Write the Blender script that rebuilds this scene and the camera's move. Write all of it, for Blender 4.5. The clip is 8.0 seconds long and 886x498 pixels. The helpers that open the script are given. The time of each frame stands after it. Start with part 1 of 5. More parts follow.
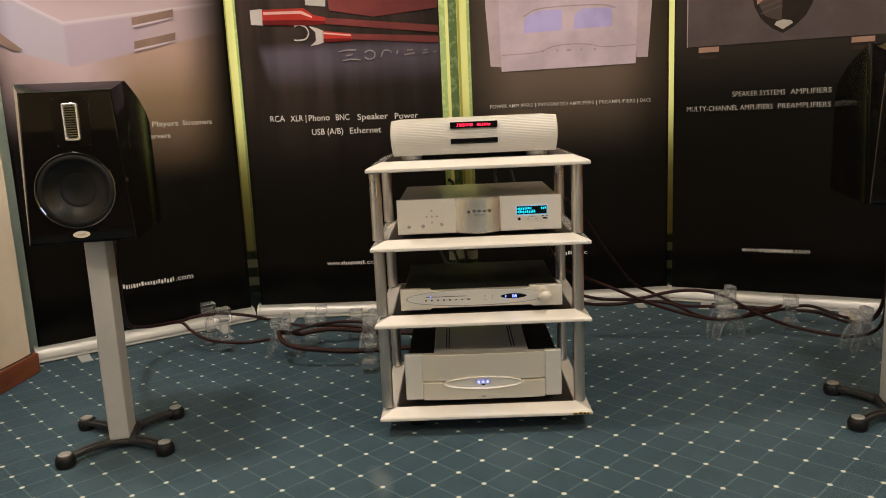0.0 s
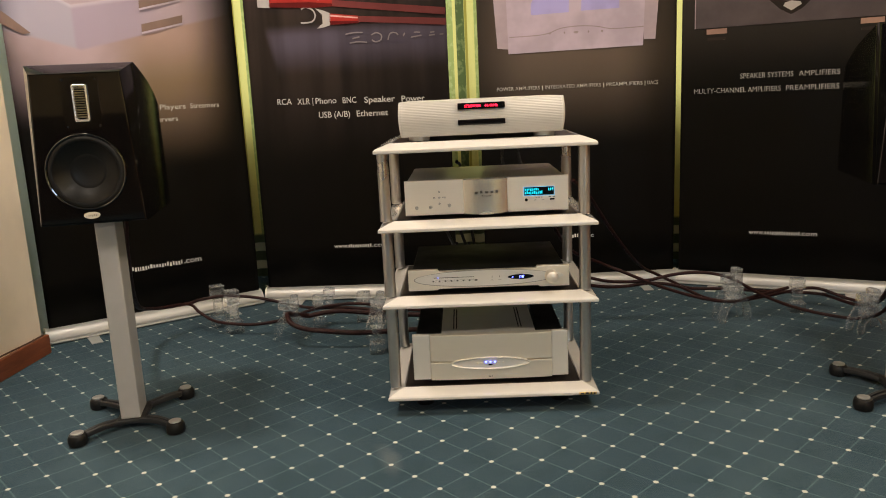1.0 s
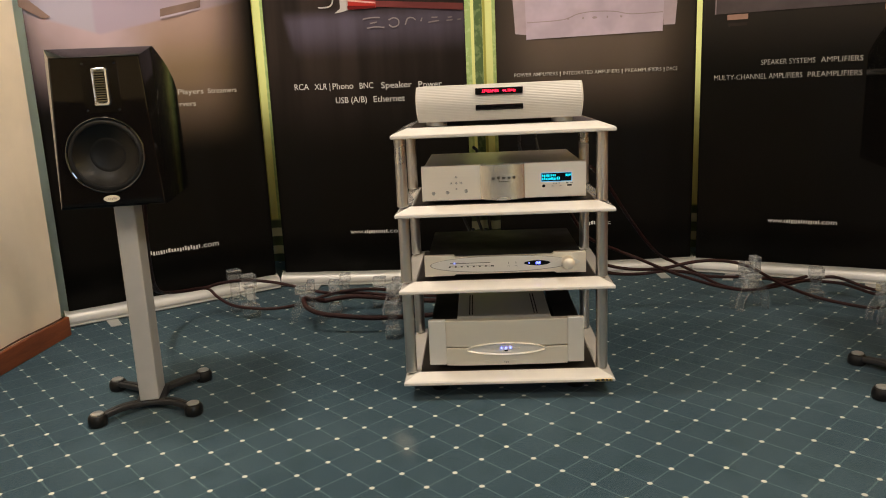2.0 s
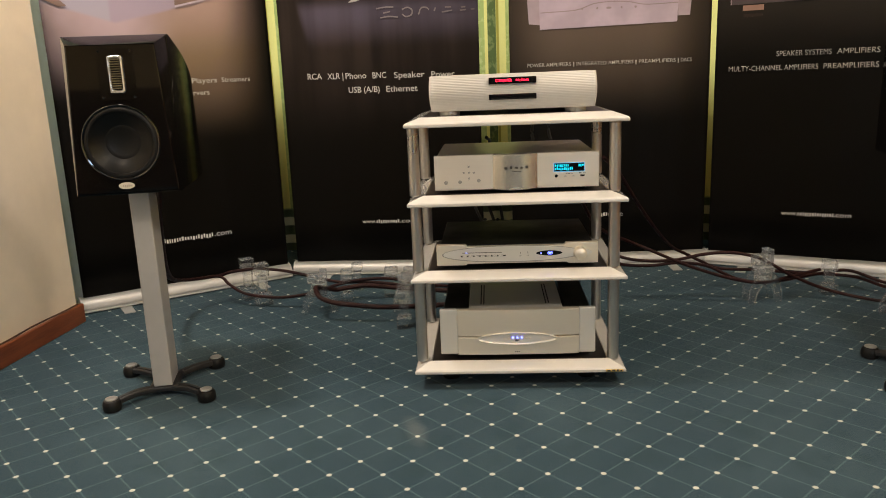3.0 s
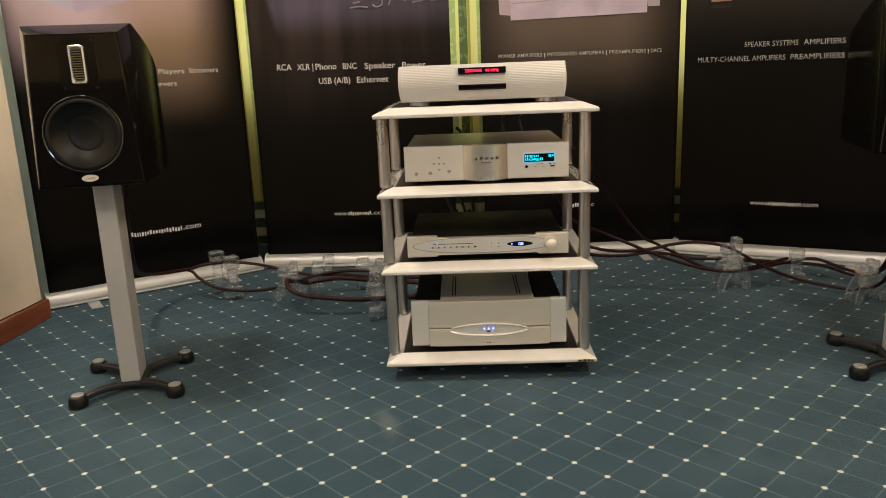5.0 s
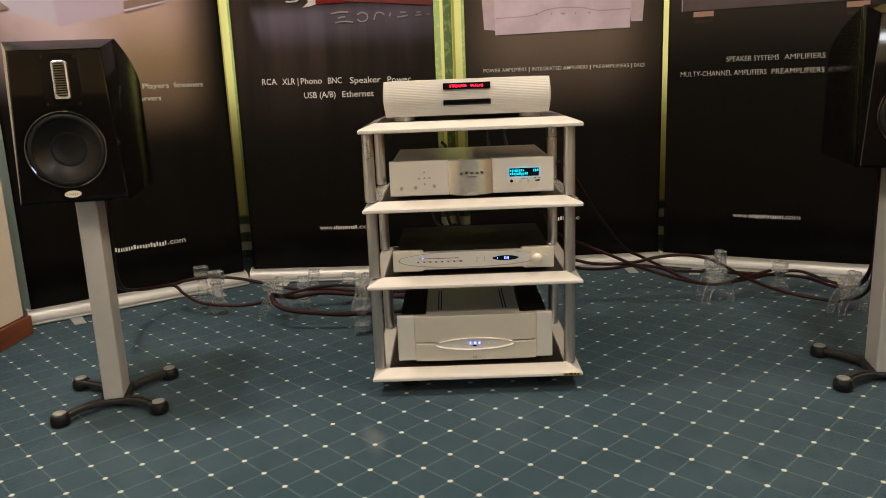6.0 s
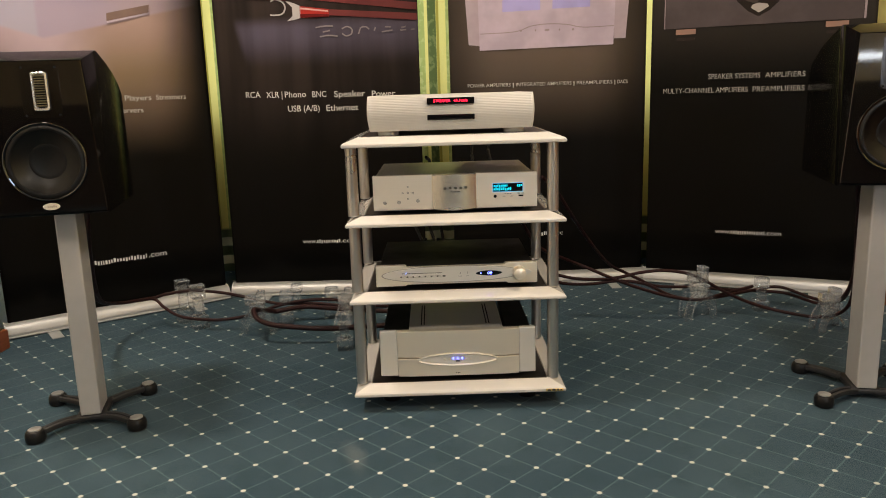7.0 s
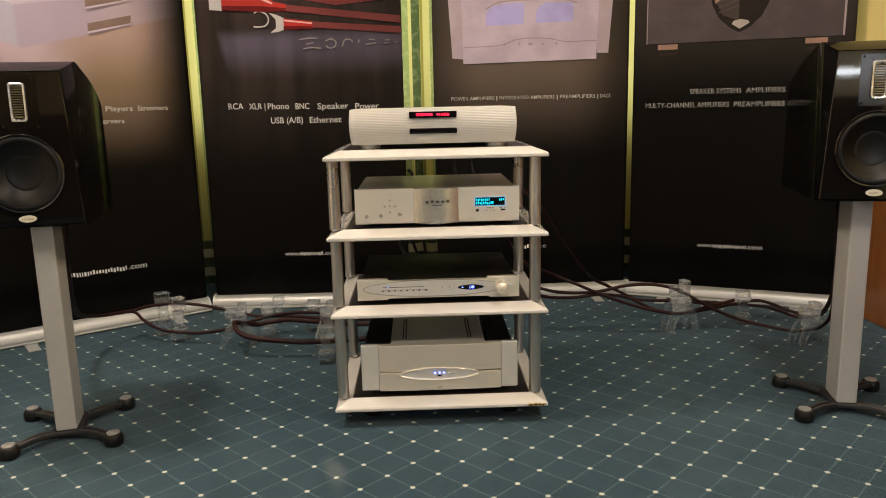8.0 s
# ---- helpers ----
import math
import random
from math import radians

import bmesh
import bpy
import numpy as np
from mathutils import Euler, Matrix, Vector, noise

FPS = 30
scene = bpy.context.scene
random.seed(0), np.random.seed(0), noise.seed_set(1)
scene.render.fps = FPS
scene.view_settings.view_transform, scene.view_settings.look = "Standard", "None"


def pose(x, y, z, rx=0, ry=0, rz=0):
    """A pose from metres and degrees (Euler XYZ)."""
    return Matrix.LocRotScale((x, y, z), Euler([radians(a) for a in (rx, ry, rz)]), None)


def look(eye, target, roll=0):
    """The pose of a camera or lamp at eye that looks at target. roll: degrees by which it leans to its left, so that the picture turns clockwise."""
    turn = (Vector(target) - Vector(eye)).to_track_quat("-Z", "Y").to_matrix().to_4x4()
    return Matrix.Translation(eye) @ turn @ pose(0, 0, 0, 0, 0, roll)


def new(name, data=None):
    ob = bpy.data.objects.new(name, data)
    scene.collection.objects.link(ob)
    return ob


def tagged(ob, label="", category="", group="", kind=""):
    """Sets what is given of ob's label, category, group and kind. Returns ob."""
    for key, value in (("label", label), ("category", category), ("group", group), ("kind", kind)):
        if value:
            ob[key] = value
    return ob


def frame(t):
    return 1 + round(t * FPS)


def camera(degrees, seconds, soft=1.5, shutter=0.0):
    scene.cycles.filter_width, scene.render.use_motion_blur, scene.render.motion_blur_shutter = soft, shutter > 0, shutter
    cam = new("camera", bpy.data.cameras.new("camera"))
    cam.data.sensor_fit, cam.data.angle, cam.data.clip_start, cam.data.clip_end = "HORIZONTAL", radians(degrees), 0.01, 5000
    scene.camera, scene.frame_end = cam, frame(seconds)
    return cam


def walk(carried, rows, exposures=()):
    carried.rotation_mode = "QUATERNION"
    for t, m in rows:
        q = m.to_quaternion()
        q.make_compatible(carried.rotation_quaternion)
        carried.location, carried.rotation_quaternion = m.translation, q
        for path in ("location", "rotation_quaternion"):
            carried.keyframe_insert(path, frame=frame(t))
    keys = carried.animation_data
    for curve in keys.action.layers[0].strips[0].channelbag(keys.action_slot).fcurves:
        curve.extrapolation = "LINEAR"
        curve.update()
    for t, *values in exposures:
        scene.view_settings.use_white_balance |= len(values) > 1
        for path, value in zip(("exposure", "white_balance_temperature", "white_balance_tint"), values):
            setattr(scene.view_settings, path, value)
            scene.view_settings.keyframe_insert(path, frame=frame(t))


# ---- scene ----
cam = camera(60.27, 8.0, 1.0)
PATH = [
    (0, (0.0569, -0.1728, 0.8898), (0.0129, 1.7932, 0.5251), -2.58),
    (0.5, (0.0515, -0.1802, 0.8848), (0.0050, 1.7818, 0.4997), -2.65),
    (1, (0.0516, -0.1852, 0.8787), (-0.0086, 1.7734, 0.4785), -2.69),
    (1.5, (0.0491, -0.1857, 0.8750), (-0.0294, 1.7688, 0.4580), -2.67),
    (3, (0.0435, -0.1926, 0.8686), (-0.0856, 1.7517, 0.4181), -2.28),
    (3.5, (0.0399, -0.1962, 0.8604), (-0.0854, 1.7452, 0.3965), -2.22),
    (4, (0.0460, -0.1909, 0.8551), (-0.0658, 1.7473, 0.3747), -2.21),
    (4.5, (0.0523, -0.1857, 0.8594), (-0.0352, 1.7538, 0.3792), -2.21),
    (6, (0.0574, -0.1837, 0.8698), (0.0292, 1.7665, 0.4270), -2.28),
    (6.5, (0.0597, -0.1802, 0.8710), (0.0496, 1.7733, 0.4425), -2.06),
    (7, (0.0600, -0.1763, 0.8714), (0.0744, 1.7813, 0.4622), -1.74),
    (7.5, (0.0653, -0.1719, 0.8747), (0.1049, 1.7891, 0.4836), -1.45),
    (8, (0.0687, -0.1682, 0.8775), (0.1230, 1.7943, 0.4954), -1.32),
]
walk(cam, [(t, look(eye, target, roll)) for t, eye, target, roll in PATH])

# ---------------------------------------------------------------- light
world = bpy.data.worlds.new("world")
scene.world = world
world.use_nodes = True
world.node_tree.nodes["Background"].inputs[0].default_value = (0.9, 0.85, 0.75, 1)
world.node_tree.nodes["Background"].inputs[1].default_value = 0.01


def area(name, m, size, watts, color, size_y=0.0):
    d = bpy.data.lights.new(name, "AREA")
    d.energy, d.color, d.size = watts, color, size
    if size_y:
        d.shape, d.size_y = "RECTANGLE", size_y
    else:
        d.shape = "DISK"
    ob = new(name, d)
    ob.matrix_world = m
    return ob


WARM = (1.0, 0.865, 0.73)
# unseen; the last two are placed and powered to brighten the side walls
LAMPS = [(-0.95, -0.45, 25), (0.95, -0.45, 25), (-1.20, 1.72, 43), (1.05, 1.35, 28)]
for lx, ly, watts in LAMPS:
    area("ceiling_lamp_light", pose(lx, ly, 2.57), 0.34, watts, WARM)
# cool light set at the unseen rear window, added to tint the carpet blue
area("window_light", look((1.28, -3.10, 1.72), (-0.6, 2.0, 0.0)), 0.75, 24, (0.55, 0.75, 1.0), 0.8)
# daylight behind the curtains
area("curtain_window_light", look((0.0, 3.72, 1.55), (0.0, 0.0, 1.55)), 3.2, 9, (1.0, 0.97, 0.92), 1.5)

# ---------------------------------------------------------------- helpers


class Nodes:
    def __init__(self, name):
        self.m = bpy.data.materials.new(name)
        self.m.use_nodes = True
        self.t = self.m.node_tree
        self.b = self.t.nodes["Principled BSDF"]

    def link(self, a, b):
        self.t.links.new(a, b)

    def coords(self, which="Object"):
        return self.t.nodes.new("ShaderNodeTexCoord").outputs[which]

    def noise(self, scale, detail=4, coords=None, rough=0.55):
        node = self.t.nodes.new("ShaderNodeTexNoise")
        node.inputs["Scale"].default_value = scale
        node.inputs["Detail"].default_value = detail
        node.inputs["Roughness"].default_value = rough
        self.link(coords or self.coords(), node.inputs["Vector"])
        return node.outputs["Fac"]

    def math(self, op, a, b=None, c=None, clamp=False):
        node = self.t.nodes.new("ShaderNodeMath")
        node.operation, node.use_clamp = op, clamp
        for i, v in enumerate((a, b, c)):
            if v is None:
                continue
            if isinstance(v, (int, float)):
                node.inputs[i].default_value = v
            else:
                self.link(v, node.inputs[i])
        return node.outputs[0]

    def step(self, v, lo, hi, a=0.0, b=1.0):
        node = self.t.nodes.new("ShaderNodeMapRange")
        node.interpolation_type = "SMOOTHSTEP"
        for i, x in zip((1, 2, 3, 4), (lo, hi, a, b)):
            node.inputs[i].default_value = x
        self.link(v, node.inputs[0])
        return node.outputs[0]

    def mix(self, f, a, b):
        node = self.t.nodes.new("ShaderNodeMix")
        node.data_type = "RGBA"
        for sock, v in ((node.inputs[0], f), (node.inputs[6], a), (node.inputs[7], b)):
            if isinstance(v, tuple):
                sock.default_value = (*v, 1)
            elif isinstance(v, (int, float)):
                sock.default_value = v
            else:
                self.link(v, sock)
        return node.outputs[2]

    def xyz(self, coords=None):
        node = self.t.nodes.new("ShaderNodeSeparateXYZ")
        self.link(coords or self.coords(), node.inputs[0])
        return node.outputs

    def bump(self, height, strength, distance=0.002):
        node = self.t.nodes.new("ShaderNodeBump")
        node.inputs["Strength"].default_value = strength
        node.inputs["Distance"].default_value = distance
        self.link(height, node.inputs["Height"])
        self.link(node.outputs[0], self.b.inputs["Normal"])

    def set(self, color=None, rough=None, metal=None, **more):
        for key, v in (("Base Color", color), ("Roughness", rough), ("Metallic", metal), *((k.replace("_", " "), v) for k, v in more.items())):
            if v is None:
                continue
            if isinstance(v, tuple):
                self.b.inputs[key].default_value = (*v, 1)
            elif isinstance(v, (int, float)):
                self.b.inputs[key].default_value = v
            else:
                self.link(v, self.b.inputs[key])
        return self.m


def plain(name, color, rough=0.5, metal=0.0, vary=0.12, scale=30.0, bump=0.0, bump_scale=300.0, **more):
    """A surface with two scales of unevenness in colour and gloss."""
    k = Nodes(name)
    big, fine = k.noise(scale * 0.12 + 1.5, 3), k.noise(scale, 5)
    f = k.math("ADD", k.math("MULTIPLY", big, 0.6), k.math("MULTIPLY", fine, 0.4))
    dark = tuple(c * (1 - vary) for c in color)
    lite = tuple(min(1, c * (1 + vary)) for c in color)
    k.set(k.mix(k.step(f, 0.3, 0.7), dark, lite), k.step(big, 0.3, 0.7, rough * 0.85, min(1, rough * 1.15)), metal, **more)
    if bump:
        k.bump(k.noise(bump_scale, 3), bump)
    return k.m


def brushed(name, color, rough=0.3, along="x", vary=0.1, metal=0.9):
    """Metal brushed along one local axis."""
    k = Nodes(name)
    mp = k.t.nodes.new("ShaderNodeMapping")
    mp.inputs["Scale"].default_value = {"x": (4, 500, 500), "z": (500, 500, 4), "y": (500, 4, 500)}[along]
    k.link(k.coords(), mp.inputs[0])
    f = k.noise(1.0, 3, mp.outputs[0])
    k.set(k.mix(f, tuple(c * (1 - vary) for c in color), tuple(min(1, c * (1 + vary)) for c in color)), k.step(f, 0.2, 0.8, rough * 0.8, rough * 1.2), metal)
    k.bump(f, 0.02, 0.0004)
    return k.m


def glow(name, color, strength):
    k = Nodes(name)
    return k.set((0.01, 0.01, 0.01), 0.4, 0.0, Emission_Color=color, Emission_Strength=strength)


def part(name, bm, material, parent=None, label="", smooth=False):
    """Links a bmesh as one mesh object under its thing; a list of them as one object each."""
    if isinstance(bm, list):
        return [part("bar", b, material, parent, label) for b in bm]
    me = bpy.data.meshes.new(name)
    bmesh.ops.recalc_face_normals(bm, faces=bm.faces)
    if smooth:
        for f in bm.faces:
            f.smooth = True
        for e in bm.edges:
            if len(e.link_faces) == 2 and e.calc_face_angle(0) > 0.6:
                e.smooth = False
    bm.to_mesh(me)
    bm.free()
    me.materials.append(material)
    ob = new(name, me)
    ob.parent = parent
    if label:
        ob["label"] = label
    return ob


def thing(name, m, label, category, group=""):
    ob = new(name)
    ob.empty_display_size = 0.05
    ob.matrix_world = m
    return tagged(ob, label, category, group)


def structure(name, bm, material, label, category, smooth=False):
    return tagged(part(name, bm, material, None, "", smooth), label, category, "", "structure")


def box(x0, x1, y0, y1, z0, z1, bevel=0.0, segments=2, bm=None):
    bm = bm or bmesh.new()
    made = bmesh.ops.create_cube(bm, size=1, matrix=Matrix.Translation(((x0 + x1) / 2, (y0 + y1) / 2, (z0 + z1) / 2)) @ Matrix.Diagonal((x1 - x0, y1 - y0, z1 - z0, 1)))
    if bevel:
        edges = {e for v in made["verts"] for e in v.link_edges}
        bmesh.ops.bevel(bm, geom=list(edges), offset=bevel, segments=segments, affect="EDGES", profile=0.5)
    return bm


def lathe(profile, m=None, n=32, bm=None):
    """Turns a list of (radius, height) round the local z axis."""
    bm = bm or bmesh.new()
    m = m or Matrix()
    rings = []
    for r, h in profile:
        if r < 1e-6:
            rings.append([bm.verts.new(m @ Vector((0, 0, h)))])
        else:
            rings.append([bm.verts.new(m @ Vector((r * math.cos(2 * math.pi * i / n), r * math.sin(2 * math.pi * i / n), h))) for i in range(n)])
    for a, b in zip(rings, rings[1:]):
        for i in range(n):
            j = (i + 1) % n
            vs = [a[i % len(a)], a[j % len(a)], b[j % len(b)], b[i % len(b)]]
            vs = list(dict.fromkeys(vs))
            if len(vs) > 2:
                bm.faces.new(vs)
    return bm


def rod(r, h0, h1, m=None, n=24, edge=0.0, bm=None):
    e = edge
    return lathe([(0, h0), (r - e, h0), (r, h0 + e), (r, h1 - e), (r - e, h1), (0, h1)] if e else [(0, h0), (r, h0), (r, h1), (0, h1)], m, n, bm)


FRONT = Matrix.Rotation(radians(90), 4, "X")  # local z of a lathe turned to face -y


def sheet(points, y0, y1, bm=None):
    """A flat outline in x and z, given thickness from y0 (front) to y1."""
    bm = bm or bmesh.new()
    a = [bm.verts.new((x, y0, z)) for x, z in points]
    b = [bm.verts.new((x, y1, z)) for x, z in points]
    bm.faces.new(a)
    bm.faces.new(list(reversed(b)))
    n = len(points)
    for i in range(n):
        bm.faces.new((a[i], b[i], b[(i + 1) % n], a[(i + 1) % n]))
    return bm


def oval(cx, cz, rx, rz, n=40, power=1.0):
    out = []
    for i in range(n):
        c, s = math.cos(2 * math.pi * i / n), math.sin(2 * math.pi * i / n)
        out.append((cx + rx * math.copysign(abs(c) ** power, c), cz + rz * math.copysign(abs(s) ** power, s)))
    return out


def spline(points, steps=8):
    p = [Vector(q) for q in points]
    p = [p[0] * 2 - p[1], *p, p[-1] * 2 - p[-2]]
    out = []
    for i in range(1, len(p) - 2):
        a, b, c, d = p[i - 1:i + 3]
        for k in range(steps):
            t = k / steps
            out.append(0.5 * (2 * b + (c - a) * t + (2 * a - 5 * b + 4 * c - d) * t * t + (3 * b - a - 3 * c + d) * t ** 3))
    out.append(p[-2])
    return out


def tube(path, r, n=10, bm=None, flat=1.0):
    """A round bar swept along a path; flat squeezes it in height."""
    bm = bm or bmesh.new()
    path = [Vector(q) for q in path]
    up, rings = Vector((0, 0, 1)), []
    for i, q in enumerate(path):
        d = (path[min(i + 1, len(path) - 1)] - path[max(i - 1, 0)]).normalized()
        side = d.cross(up)
        side = side.normalized() if side.length > 1e-3 else Vector((1, 0, 0))
        top = side.cross(d).normalized()
        rings.append([bm.verts.new(q + side * r * math.cos(2 * math.pi * k / n) + top * r * flat * math.sin(2 * math.pi * k / n)) for k in range(n)])
    for a, b in zip(rings, rings[1:]):
        for k in range(n):
            bm.faces.new((a[k], a[(k + 1) % n], b[(k + 1) % n], b[k]))
    bm.faces.new(rings[0])
    bm.faces.new(list(reversed(rings[-1])))
    return bm


def lettering(words, x0, x1, z, height, y, depth=0.0006, thin=0.0):
    """Upright letters facing -y between x0 and x1, on the base line z, with that height of the capitals."""
    cu = bpy.data.curves.new("letters", "FONT")
    cu.body, cu.size, cu.extrude = words, 1.0, 0.0
    cu.resolution_u, cu.offset = 3, -thin
    ob = new("letters", cu)
    bpy.context.view_layer.update()
    me = bpy.data.meshes.new_from_object(ob.evaluated_get(bpy.context.evaluated_depsgraph_get()))
    bpy.data.objects.remove(ob)
    bm = bmesh.new()
    bm.from_mesh(me)
    xs = [v.co.x for v in bm.verts]
    lo, hi = min(xs), max(xs)
    for v in bm.verts:
        v.co = Vector((x0 + (v.co.x - lo) / (hi - lo) * (x1 - x0), y, z + v.co.y / 0.73 * height))
    made = bmesh.ops.extrude_face_region(bm, geom=bm.faces[:])
    for v in made["geom"]:
        if isinstance(v, bmesh.types.BMVert):
            v.co.y += depth
    return bm


def bars(x0, x1, z, height, y, count, seed=1, depth=0.0006):
    """Plain upright bars in place of writing that cannot be read, some taller than the rest."""
    rnd = random.Random(seed)
    w = [0.45 + 0.5 * rnd.random() for _ in range(count)]
    unit, x, out = (x1 - x0) / (sum(w) + 0.5 * (count - 1)), x0, []
    for k in w:
        rise, fall = rnd.choice(((0.0, 0.0), (0.0, 0.0), (0.35, 0.0), (0.0, 0.3)))
        out.append(box(x, x + k * unit, y, y + depth, z - fall * height, z + height * (1 + rise)))
        x += (k + 0.5) * unit
    return out


# ---------------------------------------------------------------- materials
def carpet_material():
    k = Nodes("carpet")
    a, x0, y0, turn = 0.1217, 0.092, 1.523, 0.0
    x, y, _ = k.xyz()
    px = k.math("SUBTRACT", x, x0)
    py = k.math("SUBTRACT", y, y0)
    rx = k.math("ADD", k.math("MULTIPLY", px, math.cos(turn) / a), k.math("MULTIPLY", py, math.sin(turn) / a))
    ry = k.math("SUBTRACT", k.math("MULTIPLY", py, math.cos(turn) / a), k.math("MULTIPLY", px, math.sin(turn) / a))
    wob = k.math("MULTIPLY", k.math("SUBTRACT", k.noise(120, 2), 0.5), 0.03)
    drawn = k.math("MULTIPLY", k.step(y, 1.85, 2.5), k.step(x, -0.75, 0.0, 1, 0))  # laid a little out of true in one corner
    u = k.math("ADD", k.math("ADD", rx, ry), k.math("SUBTRACT", wob, k.math("MULTIPLY", drawn, 0.08)))
    v = k.math("ADD", k.math("SUBTRACT", rx, ry), k.math("SUBTRACT", wob, k.math("MULTIPLY", drawn, 0.20)))
    du = k.math("ABSOLUTE", k.math("SUBTRACT", k.math("FRACT", k.math("ADD", u, 0.5)), 0.5))
    dv = k.math("ABSOLUTE", k.math("SUBTRACT", k.math("FRACT", k.math("ADD", v, 0.5)), 0.5))
    line = k.step(k.math("MINIMUM", du, dv), 0.012, 0.034, 1, 0)
    dot = k.step(k.math("SQRT", k.math("ADD", k.math("MULTIPLY", du, du), k.math("MULTIPLY", dv, dv))), 0.050, 0.088, 1, 0)
    pile, patch, tread = k.noise(520, 4, rough=0.8), k.noise(1.7, 5), k.noise(9, 4)
    ground = k.mix(k.step(pile, 0.3, 0.72), (0.0135, 0.0325, 0.047), (0.032, 0.070, 0.097))
    ground = k.mix(k.math("MULTIPLY", k.step(patch, 0.42, 0.70), 0.55), ground, (0.050, 0.090, 0.112))
    ground = k.mix(k.math("MULTIPLY", k.step(tread, 0.48, 0.72), 0.42), ground, (0.010, 0.034, 0.046))
    thread = k.math("MULTIPLY", line, k.step(pile, 0.2, 0.6, 0.15, 0.5))
    wx = k.math("DIVIDE", k.math("ADD", k.math("ADD", x, 0.155), k.math("MULTIPLY", k.math("SUBTRACT", y, 1.54), 0.25)), 0.036)
    wy = k.math("DIVIDE", k.math("SUBTRACT", y, 1.545), 0.10)
    worn = k.step(k.math("ADD", k.math("SQRT", k.math("ADD", k.math("MULTIPLY", wx, wx), k.math("MULTIPLY", wy, wy))), k.math("MULTIPLY", tread, 0.8)), 0.6, 1.5, 1, 0)
    ground = k.mix(k.math("MULTIPLY", worn, 0.55), ground, (0.11, 0.135, 0.145))
    col = k.mix(thread, ground, (0.105, 0.178, 0.190))
    col = k.mix(k.math("MULTIPLY", dot, k.step(pile, 0.15, 0.55, 0.6, 1.0)), col, (0.52, 0.54, 0.48))
    k.set(col, 0.95, 0.0, Sheen_Weight=0.08, Sheen_Roughness=0.5)
    k.b.inputs["Specular IOR Level"].default_value = 0.15
    k.bump(k.math("ADD", pile, k.math("MULTIPLY", dot, 0.5)), 0.6, 0.003)
    return k.m


def wood_material(name, dark, lite, along="y"):
    k = Nodes(name)
    mp = k.t.nodes.new("ShaderNodeMapping")
    mp.inputs["Scale"].default_value = {"y": (14, 1.2, 14), "z": (14, 14, 1.2)}[along]
    k.link(k.coords(), mp.inputs[0])
    grain, fine = k.noise(3, 6, mp.outputs[0], 0.65), k.noise(22, 4, mp.outputs[0])
    f = k.math("ADD", k.math("MULTIPLY", grain, 0.7), k.math("MULTIPLY", fine, 0.3))
    k.set(k.mix(k.step(f, 0.3, 0.7), dark, lite), 0.35, 0.0)
    k.bump(fine, 0.12, 0.001)
    return k.m


def curtain_material():
    """Gold and green striped cloth with a woven figure."""
    k = Nodes("curtain_cloth")
    x, y, z = k.xyz()
    s = k.math("FRACT", k.math("ADD", k.math("MULTIPLY", x, 1 / 0.141), 0.1206 + 20))
    weave, fig = k.noise(420, 2), k.step(k.noise(40, 4), 0.50, 0.58)
    gold = k.mix(weave, (0.77, 0.64, 0.17), (0.89, 0.77, 0.28))
    gold = k.mix(k.math("MULTIPLY", k.step(s, 0.50, 0.52), k.step(s, 0.585, 0.60, 1, 0)), gold, (0.42, 0.33, 0.06))
    leaf = k.mix(fig, (0.40, 0.43, 0.13), (0.52, 0.53, 0.19))
    dusk = k.mix(fig, (0.10, 0.125, 0.04), (0.19, 0.21, 0.075))
    col = k.mix(k.step(s, 0.11, 0.12), leaf, gold)
    col = k.mix(k.math("MULTIPLY", k.step(s, 0.215, 0.225), k.step(s, 0.495, 0.505, 1, 0)), col, dusk)
    col = k.mix(k.step(s, 0.815, 0.825), col, leaf)
    rung = k.math("FRACT", k.math("MULTIPLY", k.math("ADD", z, 0.035), 11.1))
    hem = k.mix(k.math("MULTIPLY", k.step(rung, 0.02, 0.06), k.step(rung, 0.48, 0.54, 1, 0)), (0.10, 0.12, 0.06), (0.78, 0.72, 0.50))
    col = k.mix(k.step(z, 0.225, 0.240, 1, 0), col, hem)
    k.set(col, 0.6, 0.0, Sheen_Weight=0.3)
    k.bump(weave, 0.3, 0.001)
    thin, both = k.t.nodes.new("ShaderNodeBsdfTranslucent"), k.t.nodes.new("ShaderNodeMixShader")
    k.link(col, thin.inputs[0])
    both.inputs[0].default_value = 0.55
    k.link(k.b.outputs[0], both.inputs[1])
    k.link(thin.outputs[0], both.inputs[2])
    k.link(both.outputs[0], k.t.nodes["Material Output"].inputs[0])
    return k.m


def print_material(name, build, layout=(1.0, 0.0, 1.0)):
    """Printed banner film: a satin sheet whose inks are given by build(k, s, z)."""
    k = Nodes(name)
    s, y, z = k.xyz()
    s, z = k.math("DIVIDE", k.math("SUBTRACT", s, layout[1]), layout[0]), k.math("DIVIDE", z, layout[2])
    col = build(k, s, z)
    k.set(col, k.step(k.noise(5, 3), 0.3, 0.7, 0.36, 0.46), 0.0)
    k.b.inputs["Specular IOR Level"].default_value = 0.07
    k.bump(k.noise(900, 2), 0.04, 0.0005)
    return k.m


def lilac(name, color, fade_from=9.0, fade_to=10.0, soft=0.10):
    """Printed photo ink that fades out into the black ground along the sheet."""
    def build(k, s, z):
        tone = k.mix(k.step(k.noise(7, 3), 0.35, 0.65), tuple(c * (1 - soft) for c in color), tuple(min(1, c * (1 + soft)) for c in color))
        return k.mix(k.step(s, fade_from, fade_to), tone, (0.02, 0.014, 0.012))
    return print_material(name, build)


INK = (0.0045, 0.0038, 0.0030)


